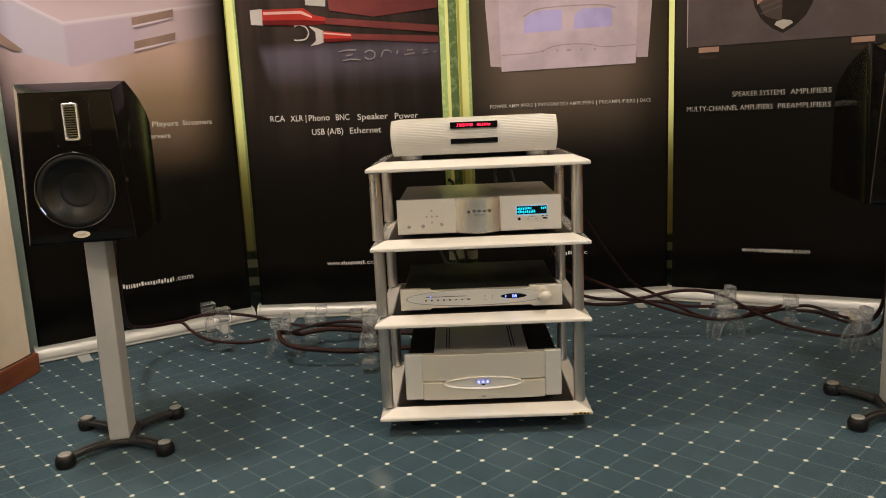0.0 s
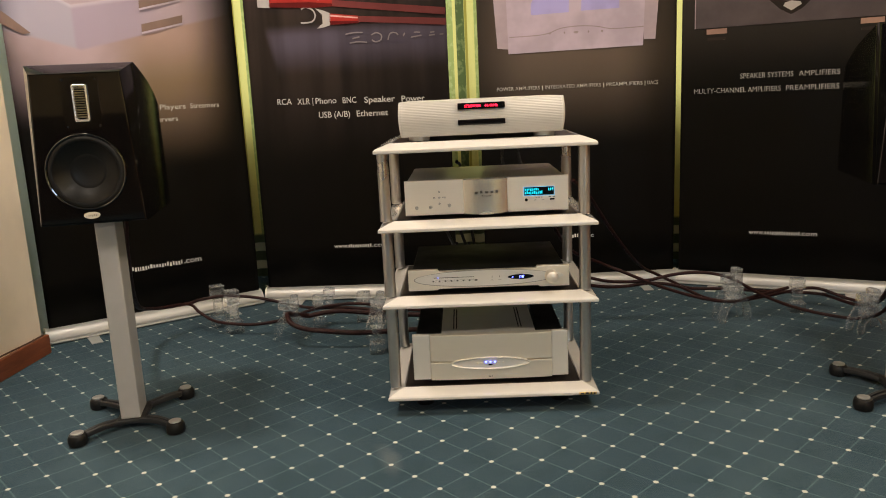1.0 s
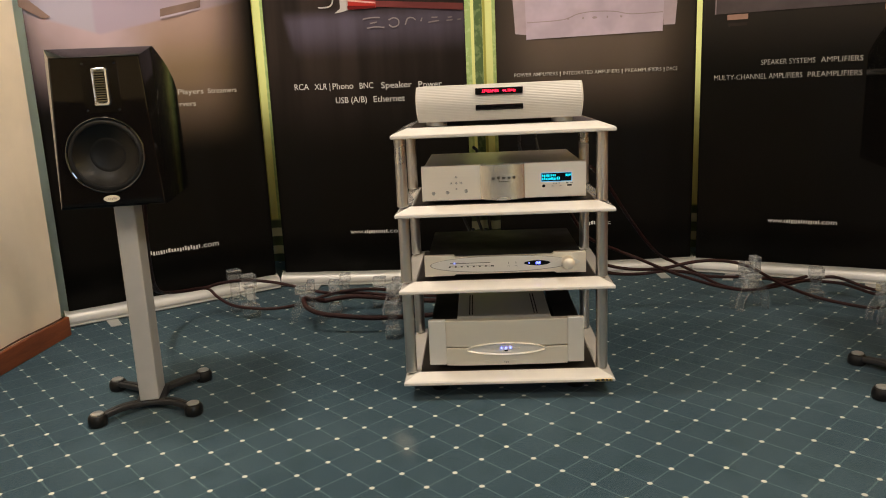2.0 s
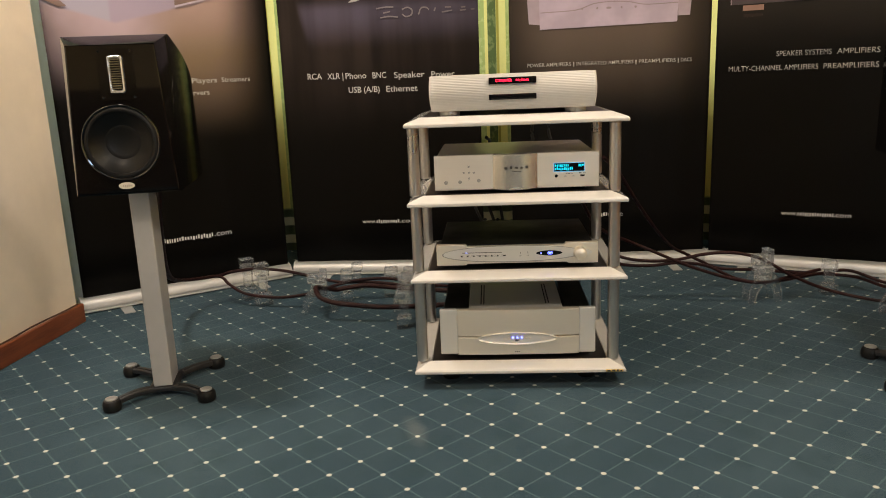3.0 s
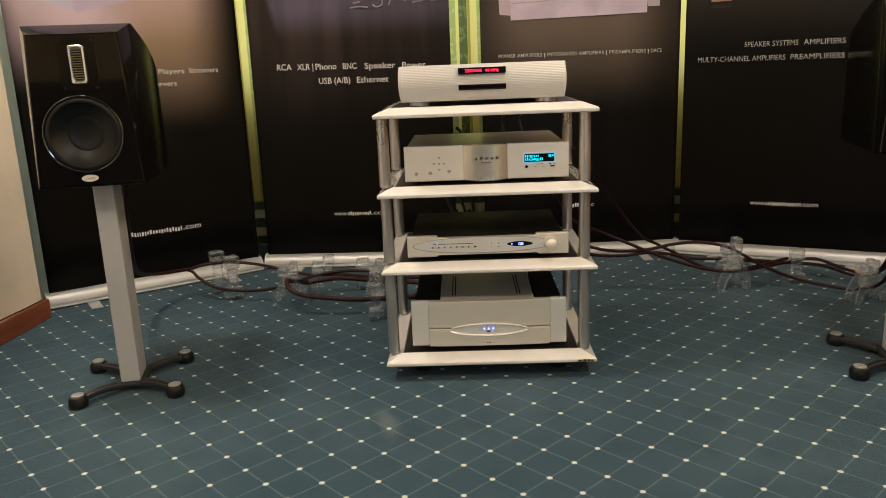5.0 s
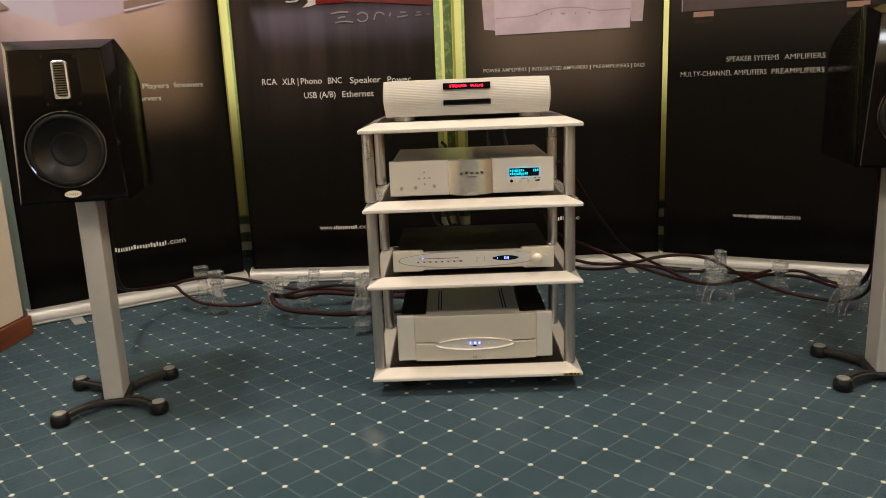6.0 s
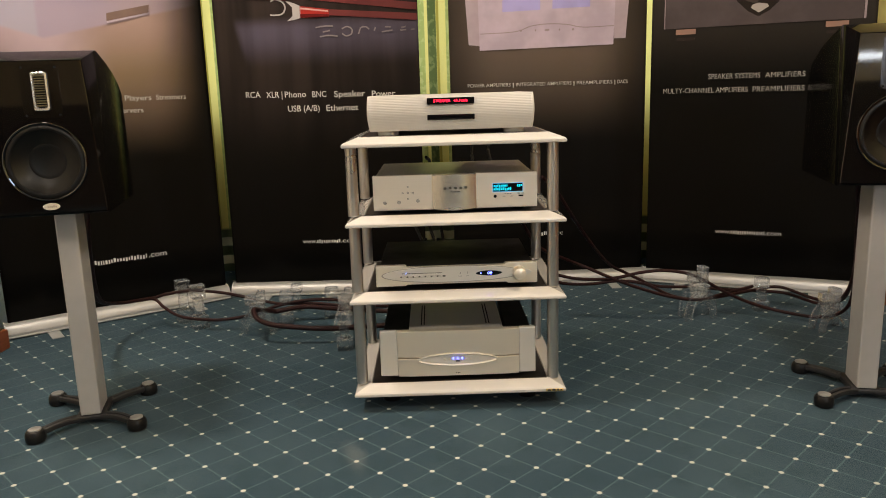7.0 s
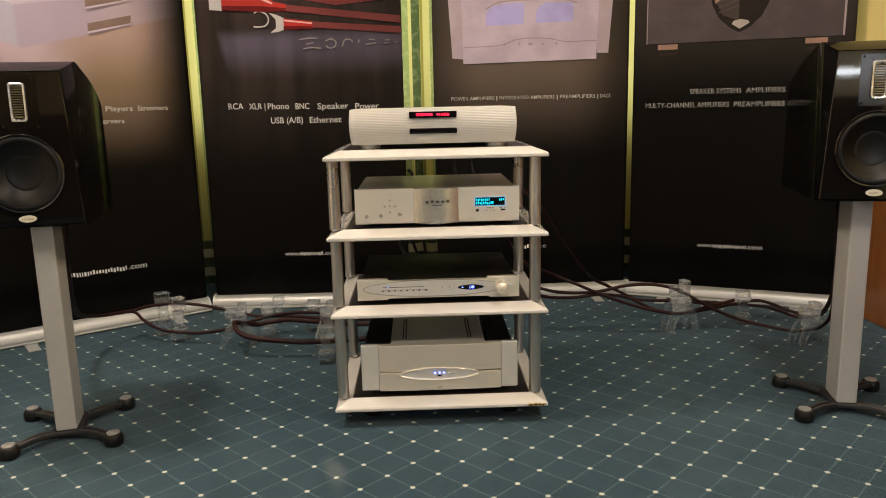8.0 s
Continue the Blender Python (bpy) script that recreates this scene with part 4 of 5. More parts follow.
def preamplifier():
    """Slim front with a raised end at each side, an oval field, display and knob."""
    z0 = SHELVES[1] + 0.0305
    p = thing("preamplifier", pose(RX - 0.001, RY + 0.050, z0), "slim champagne-silver preamplifier with a blue display", "preamplifier")
    zb, zt, w = 0.006, 0.064, 0.2205
    out = [(-w, zb), (-0.140, zb), (-0.136, zb + 0.004), (0.136, zb + 0.004), (0.140, zb), (w, zb), (w, zt), (0.134, zt), (0.130, zt - 0.006), (-0.136, zt - 0.006), (-0.140, zt), (-w, zt)]
    fp = part("front_plate", sheet(out, 0.0, 0.018), M_champ, p, "champagne-silver stepped plate")
    m = fp.modifiers.new("edges", "BEVEL")
    m.width, m.segments = 0.0016, 2
    part("case", box(-w + 0.010, w - 0.010, 0.0185, 0.36, 0.010, zt - 0.004, 0.003), M_case, p, "black steel case")
    # a darker, slightly larger oval paints the shade line round the inlay
    part("inlay_rim", sheet(oval(-0.012, 0.0365, 0.1935, 0.0236, 56), -0.0008, 0.002), M_dark_silver, p, "thin dark rim drawn as the shade line of the inlay")
    part("inlay", sheet([(x, z) for x, z in oval(-0.012, 0.037, 0.190, 0.0215, 56)], -0.0025, 0.002), M_silver, p, "long oval inlay")
    part("groove", box(-0.150, -0.040, -0.0030, 0.0, 0.041, 0.0425), M_dark_print, p)
    part("groove", box(-0.154, -0.030, -0.0030, 0.0, 0.0300, 0.0345, 0.0008, 1), M_dark_print, p)
    for i in range(7):
        x = -0.143 + 0.0165 * i
        part("key", box(x - 0.006, x + 0.006, -0.0046, -0.001, 0.0308, 0.0338, 0.0006, 1), M_silver, p)
    part("indicator", rod(0.0018, 0.0, 0.0036, pose(-0.138, 0, 0.0425) @ FRONT, 10), M_blue, p, "blue lit dot")
    disp = part("display", sheet(oval(0.088, 0.037, 0.036, 0.0072, 36, 1.15), -0.0036, 0.0), M_glass_black, p, "black oval display")
    part("display_text", lettering("08", 0.084, 0.097, 0.0330, 0.0085, -0.0042, 0.0004), M_blue, disp, "glowing blue figures")
    part("indicator", rod(0.0018, 0.0, 0.0044, pose(0.066, 0, 0.037) @ FRONT, 10), M_blue, disp, "blue lit dot")
    for x in (0.010, 0.030):
        part("mark", box(x - 0.004, x + 0.004, -0.0032, 0.0, 0.030, 0.0306), M_dark_print, p)
        part("mark", box(x - 0.0006, x + 0.0006, -0.0032, 0.0, 0.037, 0.042), M_dark_print, p)
    wing = part("knob_wing", sheet(oval(0.171, 0.037, 0.034, 0.010, 30, 1.3), -0.0045, 0.0), M_silver, p)
    part("knob", lathe([(0.0, 0.034), (0.010, 0.0335), (0.0155, 0.030), (0.0172, 0.022), (0.0175, 0.004), (0.0175, 0.0)], pose(0.171, 0, 0.037) @ FRONT, 36), M_champ, p, "round silver volume knob", True)
    feet(p, [(-0.17, 0.05), (0.17, 0.05), (-0.17, 0.30), (0.17, 0.30)], -0.0052, 0.0065, 0.018, M_rubber)


preamplifier()


def power_amp():
    """Tall front with a smooth main panel, darker sides, a groove and an oval boss; black coolers beside a silver lid."""
    z0 = SHELVES[0] + 0.0305
    p = thing("power_amplifier", pose(RX - 0.004, RY + 0.050, z0), "champagne-silver power amplifier with blue indicator lights", "power amplifier")
    zb, zt, w = 0.010, 0.142, 0.2165
    part("side_panel", box(-w, -0.1675, 0.004, 0.02, zb, zt, 0.003), M_silver, p, "matt silver side panel")
    part("side_panel", box(0.1725, w + 0.002, 0.004, 0.02, zb, zt, 0.003), M_silver, p, "matt silver side panel")
    def bowed(z_low, z_high, label):
        bm, cols, n = bmesh.new(), [], 32
        for i in range(n + 1):
            x = -0.167 + 0.339 * i / n
            y = 0.002 - 0.005 * (1 - abs(2 * i / n - 1) ** 5)
            cols.append([bm.verts.new(q) for q in ((x, 0.02, z_low), (x, y + 0.002, z_low), (x, y, z_low + 0.002), (x, y, z_high - 0.002), (x, y + 0.002, z_high), (x, 0.02, z_high))])
        for a, b in zip(cols, cols[1:]):
            for k in range(6):
                bm.faces.new((a[k], b[k], b[(k + 1) % 6], a[(k + 1) % 6]))
        bm.faces.new(cols[0])
        bm.faces.new(list(reversed(cols[-1])))
        part("front_panel", bm, M_champ, p, label, True)
    bowed(0.0635, zt - 0.002, "champagne-silver upper panel")
    bowed(zb - 0.002, 0.060, "champagne-silver lower panel")
    # oval dish: a raised rim round a shallow hollow
    bm, rings = bmesh.new(), []
    for fx, fz, y in ((1.0, 1.0, 0.0), (1.0, 1.0, -0.0075), (0.985, 0.93, -0.0088), (0.970, 0.88, -0.0084), (0.93, 0.74, -0.0048), (0.90, 0.66, -0.0044)):
        rings.append([bm.verts.new((x, y, z)) for x, z in oval(0.0, 0.057, 0.112 * fx, 0.0182 * fz, 56, 1.1)])
    for a, b in zip(rings, rings[1:]):
        for i in range(56):
            bm.faces.new((a[i], a[(i + 1) % 56], b[(i + 1) % 56], b[i]))
    bm.faces.new(rings[-1])
    part("boss", bm, M_silver, p, "oval dish with a raised rim", True)
    for x in (-0.0125, 0.0, 0.0125):
        part("indicator", rod(0.0026, 0.0, 0.0060, pose(x, 0, 0.0595) @ FRONT, 12), M_blue, p, "blue lit dot")
    for x in (-0.036, -0.024, 0.024, 0.036):
        part("key", rod(0.003, 0.0, 0.0058, pose(x, 0, 0.057) @ FRONT, 14), M_champ, p, "", True)
    part("sensor", box(-0.0055, 0.0055, -0.0056, 0.0, 0.0500, 0.0535, 0.0006, 1), M_glass_black, p)
    part("mark", bars(-0.006, 0.006, 0.0165, 0.0022, -0.0046, 3, 5), M_dark_print, p)
    part("mark", bars(-0.075, 0.075, 0.0220, 0.0012, -0.0046, 12, 6), M_silver, p)
    part("lid", box(-0.135, 0.130, 0.0205, 0.37, 0.05, zt - 0.003, 0.003), M_silver, p, "silver slotted lid")
    for x in (-0.100, -0.092, 0.085, 0.093):
        part("slot", box(x - 0.0016, x + 0.0016, 0.06, 0.26, zt - 0.0032, zt - 0.0024), M_case, p)
    part("case", box(-0.20, 0.20, 0.0205, 0.38, zb, 0.0495, 0.002), M_case, p, "black steel case")
    for s in (-1, 1):
        for i in range(9):
            x = s * (0.1425 + i * 0.0072)
            part("cooling_fin", box(x - 0.0016, x + 0.0016, 0.0205, 0.37, 0.05, zt - 0.006, 0.0005, 1), M_case, p, "black cooling fin")
        part("fin_cover", box(min(s * 0.138, s * 0.206), max(s * 0.138, s * 0.206), 0.0205, 0.37, zt - 0.0058, zt - 0.0046), M_case, p)
    feet(p, [(-0.16, 0.05), (0.16, 0.05), (-0.16, 0.32), (0.16, 0.32)], -0.0052, 0.0105, 0.02, M_rubber)


power_amp()

# ---------------------------------------------------------------- loudspeakers and stands


def loudspeaker(inward):
    p = thing("loudspeaker", Matrix(), "gloss black two-way loudspeaker with a ribbon tweeter on a stand", "loudspeaker", "pair of loudspeakers")
    h, w, fy = 0.394, 0.128, -0.160
    base, draw = 0.1250, 0.056  # the baffle's half width at its foot, and how it narrows upwards

    def half(z):
        return base - draw * z
    # cabinet: bevels that open towards the top of the baffle, sides that draw in and a top that falls to the rear
    st = [(half(0.004), fy - 0.0012, 0.004, half(0.370), fy - 0.0038, 0.370), (w - 0.001, fy + 0.003, 0.0, w - 0.001, fy + 0.048, h - 0.0012), (w, fy + 0.007, 0.0, w, fy + 0.053, h)]
    st += [(w, fy + 0.03, 0.0, w, fy + 0.078, h - 0.005)]
    st += [(w, 0.0, 0.0, w, 0.01, 0.366), (w, 0.07, 0.0, w, 0.08, 0.345), (w, 0.14, 0.0, w, 0.15, 0.314), (w - 0.0005, 0.205, 0.0, w - 0.0035, 0.205, 0.288), (w - 0.007, 0.212, 0.0, w - 0.010, 0.212, 0.280)]
    bm, rings = bmesh.new(), []
    for hb, yb, zb, ht, yt, zt in st:
        rings.append([bm.verts.new(q) for q in ((-hb, yb, zb), (hb, yb, zb), (ht, yt, zt), (-ht, yt, zt))])
    for a, b in zip(rings, rings[1:]):
        for i in range(4):
            bm.faces.new((a[i], a[(i + 1) % 4], b[(i + 1) % 4], b[i]))
    bm.faces.new(rings[-1])
    part("cabinet", bm, M_satin_black, p, "black cabinet with bevelled front edges", True)
    # baffle: a plate, narrower at its top, with a round opening for the woofer
    bm, n, cx, cz, r = bmesh.new(), 72, -0.002, 0.131, 0.0895
    z0, z1 = 0.006, 0.368
    loops = []
    # rounded at its upright edges
    for inset, y in [(0.0, fy + 0.004)] + [(0.003 * (1 - math.cos(radians(a))), fy - 0.004 + 0.003 * (1 - math.sin(radians(a)))) for a in (0, 18, 36, 54, 72, 90)]:
        row = []
        for i in range(n):
            c, q = math.cos(2 * math.pi * i / n), math.sin(2 * math.pi * i / n)
            reach = [(half(cz) - inset - side * cx) / (side * c + draw * q) for side in (-1, 1) if side * c + draw * q > 1e-6]
            reach += [(z1 - cz) / q if q > 0 else (z0 - cz) / q] if abs(q) > 1e-6 else []
            k = min(reach)
            row.append([cx + k * c, y, cz + k * q])
        for ze in (z0, z1):
            for xe in (-half(ze) + inset, half(ze) - inset):
                best = min(row, key=lambda p_: (p_[0] - xe) ** 2 + (p_[2] - ze) ** 2)
                best[0], best[2] = xe, ze
        loops.append([bm.verts.new(p_) for p_ in row])
    for y in (fy - 0.004, fy + 0.02):
        loops.append([bm.verts.new((cx + r * math.cos(2 * math.pi * i / n), y, cz + r * math.sin(2 * math.pi * i / n))) for i in range(n)])
    for a, b in zip(loops, loops[1:]):
        for i in range(n):
            bm.faces.new((a[i], a[(i + 1) % n], b[(i + 1) % n], b[i]))
    part("baffle", bm, M_gloss_black, p, "mirror-gloss black baffle")
    wf = pose(-0.002, fy - 0.004, 0.131) @ FRONT
    woof = part("woofer", lathe([(0.090, 0.0), (0.0935, 0.001), (0.0945, 0.004), (0.0925, 0.0055), (0.0895, 0.0045), (0.0885, 0.002)], wf, 72), M_gloss_black, p, "round black woofer", True)
    part("surround", lathe([(0.0886, 0.002), (0.0865, 0.0042), (0.0825, 0.0052), (0.0785, 0.0042), (0.0765, 0.001)], wf, 72), M_rubber, woof, "rolled rubber surround", True)
    part("cone", lathe([(0.0767, 0.001), (0.070, -0.0045), (0.060, -0.0110), (0.050, -0.0160), (0.0425, -0.0190)], wf, 72), M_cone, woof, "smooth black cone", True)
    part("dust_cap", lathe([(0.0428, -0.0189), (0.0400, -0.0186), (0.034, -0.0200), (0.024, -0.0222), (0.012, -0.0235), (0.0, -0.0238)], wf, 48), M_cap, woof, "shallow dust cap", True)
    ty = fy - 0.004
    tx = 0.008 * inward
    plate = part("tweeter_plate", box(tx - 0.043, tx + 0.043, ty - 0.0008, ty, 0.236, 0.360), M_tweeter, p, "dark grey metal tweeter plate")
    for x in (tx - 0.037, tx + 0.037):
        for z in (0.242, 0.354):
            part("screw", rod(0.0028, 0.0, 0.0008, pose(x, ty - 0.0008, z) @ FRONT, 12), M_case, plate, "", True)
    # bright frame round the ribbon
    def ring(hw, z0, z1, y):
        r, pts = 0.006, []
        for cx, cz, a0 in ((hw - r, z1 - r, 0), (-hw + r, z1 - r, 90), (-hw + r, z0 + r, 180), (hw - r, z0 + r, 270)):
            for k in range(4):
                a = radians(a0 + 30 * k)
                pts.append((tx + cx + r * math.cos(a), y, cz + r * math.sin(a)))
        return pts
    bm = bmesh.new()
    loops = [ring(0.0175, 0.253, 0.343, ty - 0.0008), ring(0.0175, 0.253, 0.343, ty - 0.007), ring(0.0165, 0.254, 0.342, ty - 0.008), ring(0.0135, 0.2575, 0.3385, ty - 0.0075), ring(0.0115, 0.260, 0.336, ty - 0.0035)]
    vs = [[bm.verts.new(q) for q in lp] for lp in loops]
    for a, b in zip(vs, vs[1:]):
        for i in range(16):
            bm.faces.new((a[i], a[(i + 1) % 16], b[(i + 1) % 16], b[i]))
    part("tweeter_frame", bm, M_chrome_frame, plate, "bright rounded metal frame")
    part("ribbon", box(tx - 0.0118, tx + 0.0118, ty - 0.0036, ty - 0.0030, 0.259, 0.337), M_glass_black, plate, "dark slot")
    for i in range(13):
        z = 0.263 + 0.0058 * i
        part("ribbon_bar", box(tx - 0.0112, tx + 0.0112, ty - 0.0058, ty - 0.0036, z, z + 0.0030, 0.0008, 1), M_ribbon, plate, "bronze cross bar")
    badge = part("badge", sheet(oval(-0.002 * inward, 0.0225, 0.0195, 0.0085, 32), fy - 0.0075, fy - 0.003), M_ivory, p, "ivory oval badge")
    part("badge_mark", bars(-0.010, 0.010, 0.0205, 0.0035, fy - 0.0081, 5, 3), M_badge_mark, badge)
    return p


M_tweeter = plain("grey_anodised_plate", (0.055, 0.055, 0.058), 0.15, 1.0, 0.1, 40)
M_chrome_frame = plain("satin_silver_frame", (0.74, 0.72, 0.68), 0.25, 0.8, 0.05, 40)
M_badge_mark = plain("brown_badge_print", (0.40, 0.33, 0.25), 0.4, 0.1, 0.05, 60)
M_foot_cap = plain("dull_grey_cap", (0.42, 0.42, 0.40), 0.38, 0.6, 0.12, 60)


def stand(m, SZ):
    """A stand whose top plate lies at the height SZ."""
    s = thing("speaker_stand", m, "silver-grey speaker stand on a black four-legged base", "speaker stand", "pair of speaker stands")
    part("column", box(-0.0260, 0.0260, -0.064, 0.042, 0.030, SZ - 0.008, 0.004), M_grey_paint, s, "silver-grey square column")
    part("rear_duct", box(-0.022, 0.022, 0.0425, 0.056, 0.032, SZ - 0.010, 0.004), M_iron, s, "dark cable duct")
    part("top_plate", box(-0.075, 0.075, -0.10, 0.10, SZ - 0.008, SZ - 0.0005, 0.002), M_iron, s, "black top plate")
    part("hub", box(-0.040, 0.040, -0.066, 0.062, 0.014, 0.0295, 0.005), M_iron, s, "black hub")
    for sx in (-1, 1):
        for sy in (-1, 1):
            tip = Vector((sx * 0.125, sy * 0.128, 0.020))
            a = Vector((sx * 0.026, sy * 0.050, 0.020))
            mid = Vector((sx * 0.072, sy * 0.082, 0.025))
            line = spline([a, mid, tip], 10)
            bm = bmesh.new()
            for off in (-0.010, 0.010):
                path = []
                for i, q in enumerate(line):
                    d = (line[min(i + 1, len(line) - 1)] - line[max(i - 1, 0)]).normalized()
                    side = d.cross(Vector((0, 0, 1)))
                    path.append(q + side * off * (1.0 - 0.35 * (i / (len(line) - 1))))
                tube(path, 0.0065, 8, bm, 1.35)
            tube([q - Vector((0, 0, 0.003)) for q in line], 0.010, 8, bm, 0.45)
            leg = part("leg", bm, M_iron, s, "black grooved leg", True)
            part("foot", lathe([(0.0, 0.0), (0.020, 0.0), (0.0240, 0.003), (0.0258, 0.012), (0.0250, 0.024), (0.0215, 0.031), (0.0175, 0.033), (0.0, 0.033)], pose(tip.x, tip.y, 0), 32), M_rubber, leg, "round black foot", True)
            part("cap", lathe([(0.0, 0.0375), (0.013, 0.0375), (0.0165, 0.036), (0.0168, 0.033), (0.0, 0.033)], pose(tip.x, tip.y, 0), 28), M_foot_cap, leg, "grey metal adjusting cap", True)
    return s


LEFT, RIGHT = pose(-0.915, 1.846, 0, 0, 0, 13.5), pose(1.243, 1.8485, 0, 0, 0, -12.3)
for place, inward, aside, top, turn in ((LEFT, 1, 0.003, 0.597, -1.5), (RIGHT, -1, -0.013, 0.605, 0.0)):
    stand(place, top)
    loudspeaker(inward).matrix_world = place @ pose(aside, 0, top, 0, 0, turn)

# ---------------------------------------------------------------- clear cable supports
def clear_part(name, bm, parent):
    """A clear piece whose narrow edges take a hazier material that paints in their highlights."""
    ob = part(name, bm, M_acrylic, parent)
    me = ob.data
    me.materials.append(M_acrylic_edge)
    for f in me.polygons:
        if abs(f.normal.y) < 0.9:
            f.material_index = 1
    return ob


def arch_support(m, width, height):
    """Two arched cheeks under a neck that carries a notched head."""
    c = thing("cable_support", m, "clear acrylic cable support with an arched base", "cable support", "clear cable supports")
    hw = width / 2
    pts = [(-hw * 0.98, 0.0), (-hw * 0.70, 0.0)]
    for i in range(0, 13):
        a = math.pi * i / 12
        pts.append((-hw * 0.62 * math.cos(a), 0.004 + height * 0.34 * math.sin(a)))
    pts += [(hw * 0.70, 0.0), (hw * 0.98, 0.0), (hw * 1.0, height * 0.14), (hw * 0.93, height * 0.30), (hw * 0.72, height * 0.46), (hw * 0.46, height * 0.57), (hw * 0.42, height * 0.66), (-hw * 0.42, height * 0.66), (-hw * 0.46, height * 0.57), (-hw * 0.72, height * 0.46), (-hw * 0.93, height * 0.30), (-hw * 1.0, height * 0.14)]
    for y in (-0.030, 0.020):
        clear_part("cheek", sheet(pts, y, y + 0.010), c)
    clear_part("neck", box(-hw * 0.40, hw * 0.40, -0.0195, 0.0195, height * 0.40, height * 0.70, 0.002, 1), c)
    clear_part("head", box(hw * 0.02, hw * 0.46, -0.022, 0.022, height * 0.705, height, 0.003, 1), c)
    clear_part("head", box(-hw * 0.62, -hw * 0.02, -0.022, 0.022, height * 0.705, height * 0.90, 0.003, 1), c)
    return c


def block_support(m, height, w=0.042):
    """A foot block, a slim neck and a wider head that holds the cable."""
    c = thing("cable_support", m, "small clear acrylic cable support block", "cable support", "clear cable supports")
    h = w / 2
    clear_part("foot", box(-h * 1.15, h * 1.15, -0.028, 0.028, 0.0, height * 0.30, 0.002, 1), c)
    clear_part("neck", box(-h * 0.70, h * 0.70, -0.014, 0.014, height * 0.305, height * 0.70, 0.0015, 1), c)
    clear_part("head", box(-h, h, -0.022, 0.022, height * 0.705, height, 0.002, 1), c)
    return c


arch_support(pose(1.030, 2.572, 0, 0, 0, 12), 0.125, 0.20)
arch_support(pose(-0.613, 2.551, 0, 0, 0, 8), 0.135, 0.165)
arch_support(pose(1.436, 2.394, 0, 0, 0, 15), 0.125, 0.15)
arch_support(pose(-0.275, 2.551, 0, 0, 0, 60), 0.12, 0.165)
block_support(pose(-0.948, 2.744, 0, 0, 0, 35), 0.17, 0.05)
block_support(pose(-0.863, 2.657, 0, 0, 0, 35), 0.17, 0.05)
block_support(pose(-0.532, 2.677, 0, 0, 0, 5), 0.13)
block_support(pose(-0.522, 2.862, 0, 0, 0, 0), 0.11)
block_support(pose(-0.364, 2.746, 0, 0, 0, 0), 0.12, 0.05)
block_support(pose(-0.271, 2.355, 0, 0, 0, 5), 0.13, 0.045)
block_support(pose(1.302, 2.652, 0, 0, 0, -10), 0.13, 0.048)

# ---------------------------------------------------------------- cables


def cable(points, r, label="dark red braided cable lying across its supports", name="audio_cable", material=None):
    c = thing(name, Matrix(), label, "cable", "audio cables")
    part("jacket", tube(spline(points, 8), r, 10), material or M_cable, c, "", True)


cable([(-0.949, 1.965, 0.591), (-0.994, 2.053, 0.443), (-1.065, 2.248, 0.245), (-1.116, 2.492, 0.152), (-1.050, 2.686, 0.115), (-0.998, 2.705, 0.125), (-0.904, 2.705, 0.135), (-0.791, 2.706, 0.125), (-0.679, 2.706, 0.099), (-0.567, 2.706, 0.073), (-0.451, 2.687, 0.076), (-0.339, 2.687, 0.064), (-0.234, 2.639, 0.057), (-0.031, 2.492, 0.079), (0.014, 2.296, 0.119)], 0.0060)
cable([(-0.920, 1.965, 0.591), (-0.975, 2.063, 0.433), (-1.055, 2.258, 0.236), (-1.106, 2.511, 0.147), (-1.049, 2.686, 0.113), (-1.000, 2.666, 0.085), (-0.951, 2.647, 0.059), (-0.890, 2.628, 0.047), (-0.772, 2.609, 0.043), (-0.660, 2.619, 0.055), (-0.560, 2.667, 0.075), (-0.450, 2.687, 0.088), (-0.341, 2.707, 0.079), (-0.233, 2.688, 0.059), (0.038, 2.493, 0.099)], 0.0060)
cable([(-0.554, 2.590, 0.074), (-0.599, 2.541, 0.096), (-0.612, 2.492, 0.110), (-0.587, 2.443, 0.090), (-0.534, 2.424, 0.074), (-0.450, 2.414, 0.065), (-0.348, 2.414, 0.056), (-0.219, 2.443, 0.049), (-0.032, 2.443, 0.059), (0.064, 2.326, 0.119)], 0.0090, "thick dark red cable bent in a loop")
cable([(-0.554, 2.590, 0.074), (-0.490, 2.590, 0.085), (-0.434, 2.590, 0.089), (-0.327, 2.590, 0.078), (-0.197, 2.590, 0.066), (0.078, 2.493, 0.079)], 0.0090, "thick dark red cable bent in a loop")
cable([(0.313, 2.394, 0.238), (0.414, 2.512, 0.198), (0.482, 2.591, 0.185), (0.565, 2.591, 0.165), (0.649, 2.591, 0.158), (0.730, 2.591, 0.162), (0.812, 2.592, 0.178), (0.894, 2.592, 0.184), (0.965, 2.592, 0.176), (1.038, 2.592, 0.152), (1.143, 2.592, 0.090), (1.248, 2.573, 0.045), (1.352, 2.533, 0.022), (1.432, 2.444, 0.030), (1.450, 2.315, 0.100), (1.413, 2.215, 0.240), (1.340, 2.096, 0.451), (1.287, 1.976, 0.622)], 0.0060)
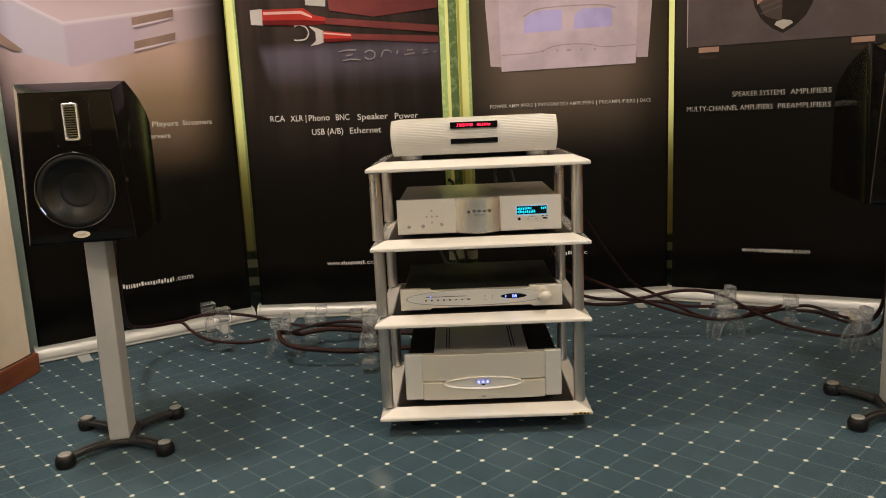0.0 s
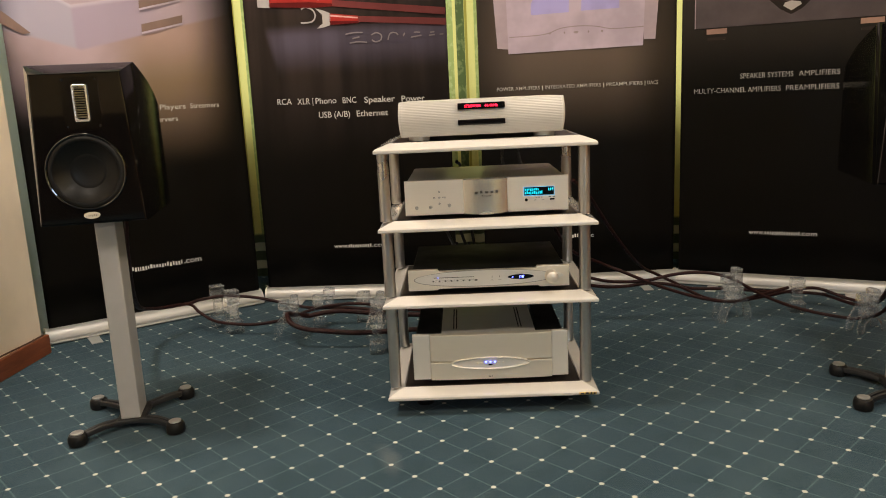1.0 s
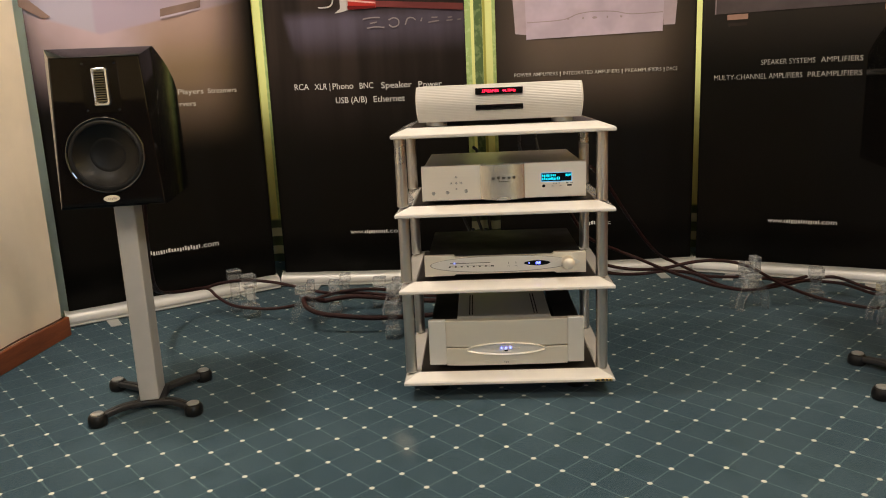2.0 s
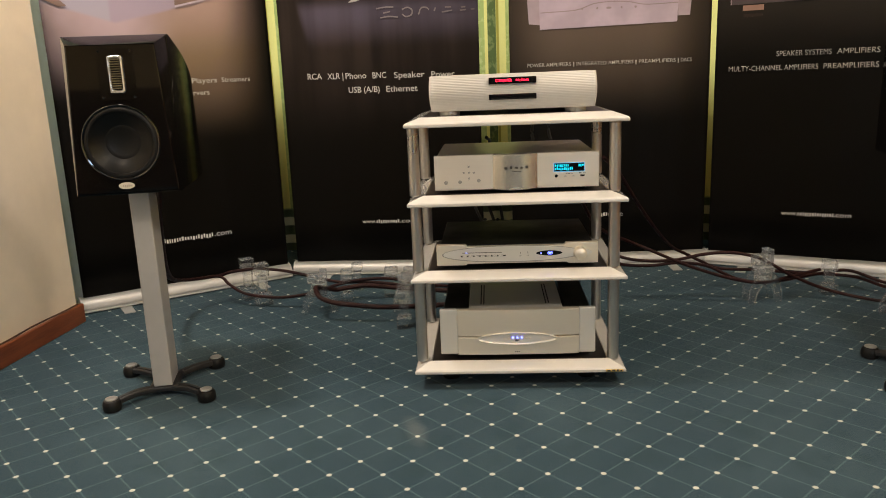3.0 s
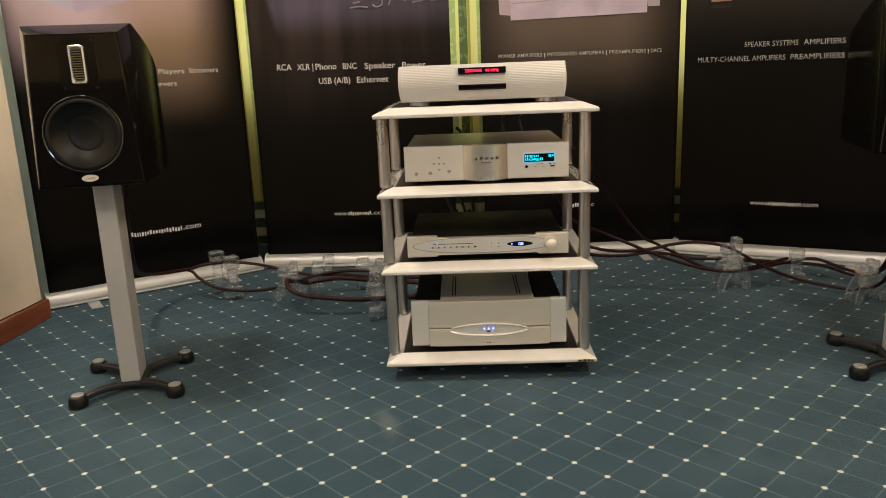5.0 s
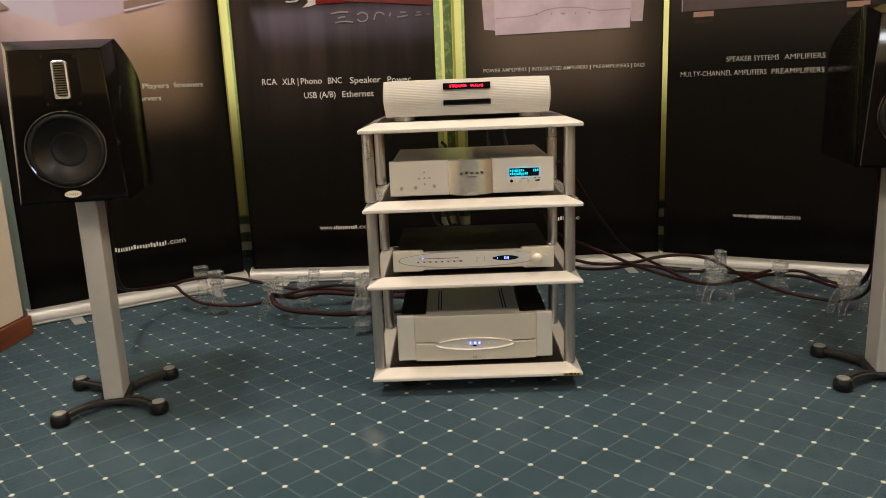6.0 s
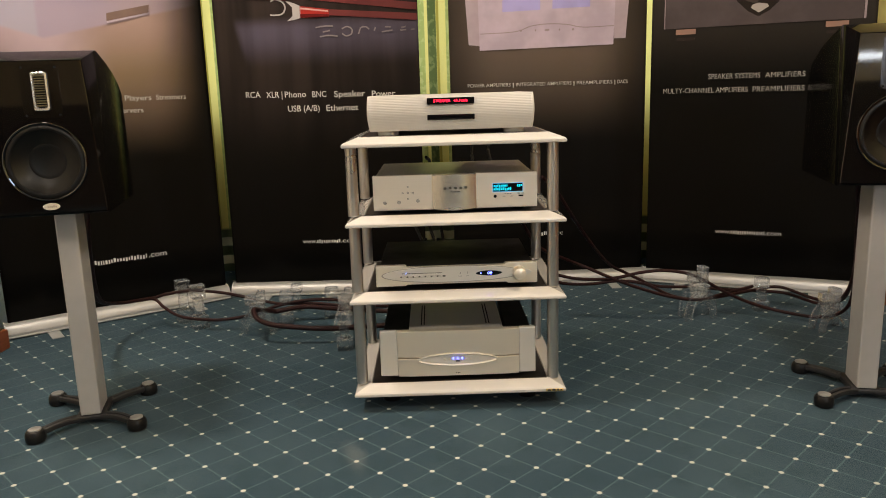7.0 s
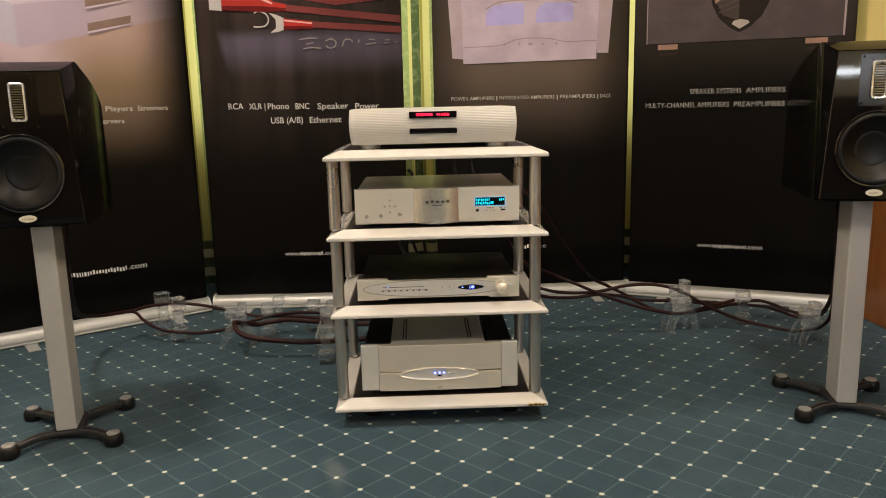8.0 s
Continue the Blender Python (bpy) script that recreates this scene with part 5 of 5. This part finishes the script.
cable([(0.293, 2.414, 0.238), (0.395, 2.542, 0.198), (0.524, 2.591, 0.148), (0.628, 2.591, 0.141), (0.731, 2.592, 0.149), (0.834, 2.592, 0.134), (0.940, 2.592, 0.084), (1.043, 2.592, 0.067), (1.163, 2.642, 0.065), (1.287, 2.691, 0.069), (1.391, 2.691, 0.078), (1.488, 2.612, 0.050), (1.486, 2.414, 0.100), (1.433, 2.255, 0.260), (1.350, 2.116, 0.461), (1.277, 1.986, 0.622)], 0.0060)
cable([(0.329, 2.296, 0.456), (0.412, 2.414, 0.327), (0.535, 2.542, 0.247), (0.617, 2.542, 0.211), (0.719, 2.542, 0.164), (0.821, 2.542, 0.125), (0.924, 2.542, 0.094), (1.026, 2.552, 0.078), (1.146, 2.612, 0.082), (1.267, 2.652, 0.095)], 0.0060)
cable([(0.391, 2.187, 0.596), (0.448, 2.266, 0.541), (0.494, 2.335, 0.477), (0.556, 2.434, 0.389), (0.654, 2.572, 0.263), (0.731, 2.690, 0.184), (0.787, 2.739, 0.149), (0.854, 2.739, 0.114), (0.921, 2.739, 0.085), (1.072, 2.740, 0.075), (1.201, 2.740, 0.061), (1.416, 2.721, 0.046), (1.478, 2.543, 0.050), (1.465, 2.355, 0.140), (1.412, 2.215, 0.321), (1.267, 1.986, 0.622)], 0.0060)
for k, (x, z0, z1) in enumerate(((0.033, 0.359, 0.664), (0.063, 0.348, 0.634), (-0.007, 0.360, 0.583), (0.177, 0.559, 0.764), (0.25, 0.56, 0.79))):
    cable([(x, 2.24, z1), (x + 0.01, 2.30, z1 - 0.03), (x - 0.015 + 0.02 * (k % 2), 2.33, (z0 + z1) / 2), (x + 0.02, 2.30, z0 + 0.02), (x + 0.03, 2.24, z0 + 0.04)], 0.005, "thin black cable hanging behind the rack", "power_cable", M_black_cable)
cable([(-1.573, 1.2, 0.079), (-1.546, 1.6, 0.077), (-1.541, 1.85, 0.081), (-1.530, 2.05, 0.078), (-1.519, 2.2, 0.083), (-1.512, 2.35, 0.079), (-1.510, 2.46, 0.077)], 0.003, "thin brown cable lying on the skirting board", "power_cable", M_brown_cable)
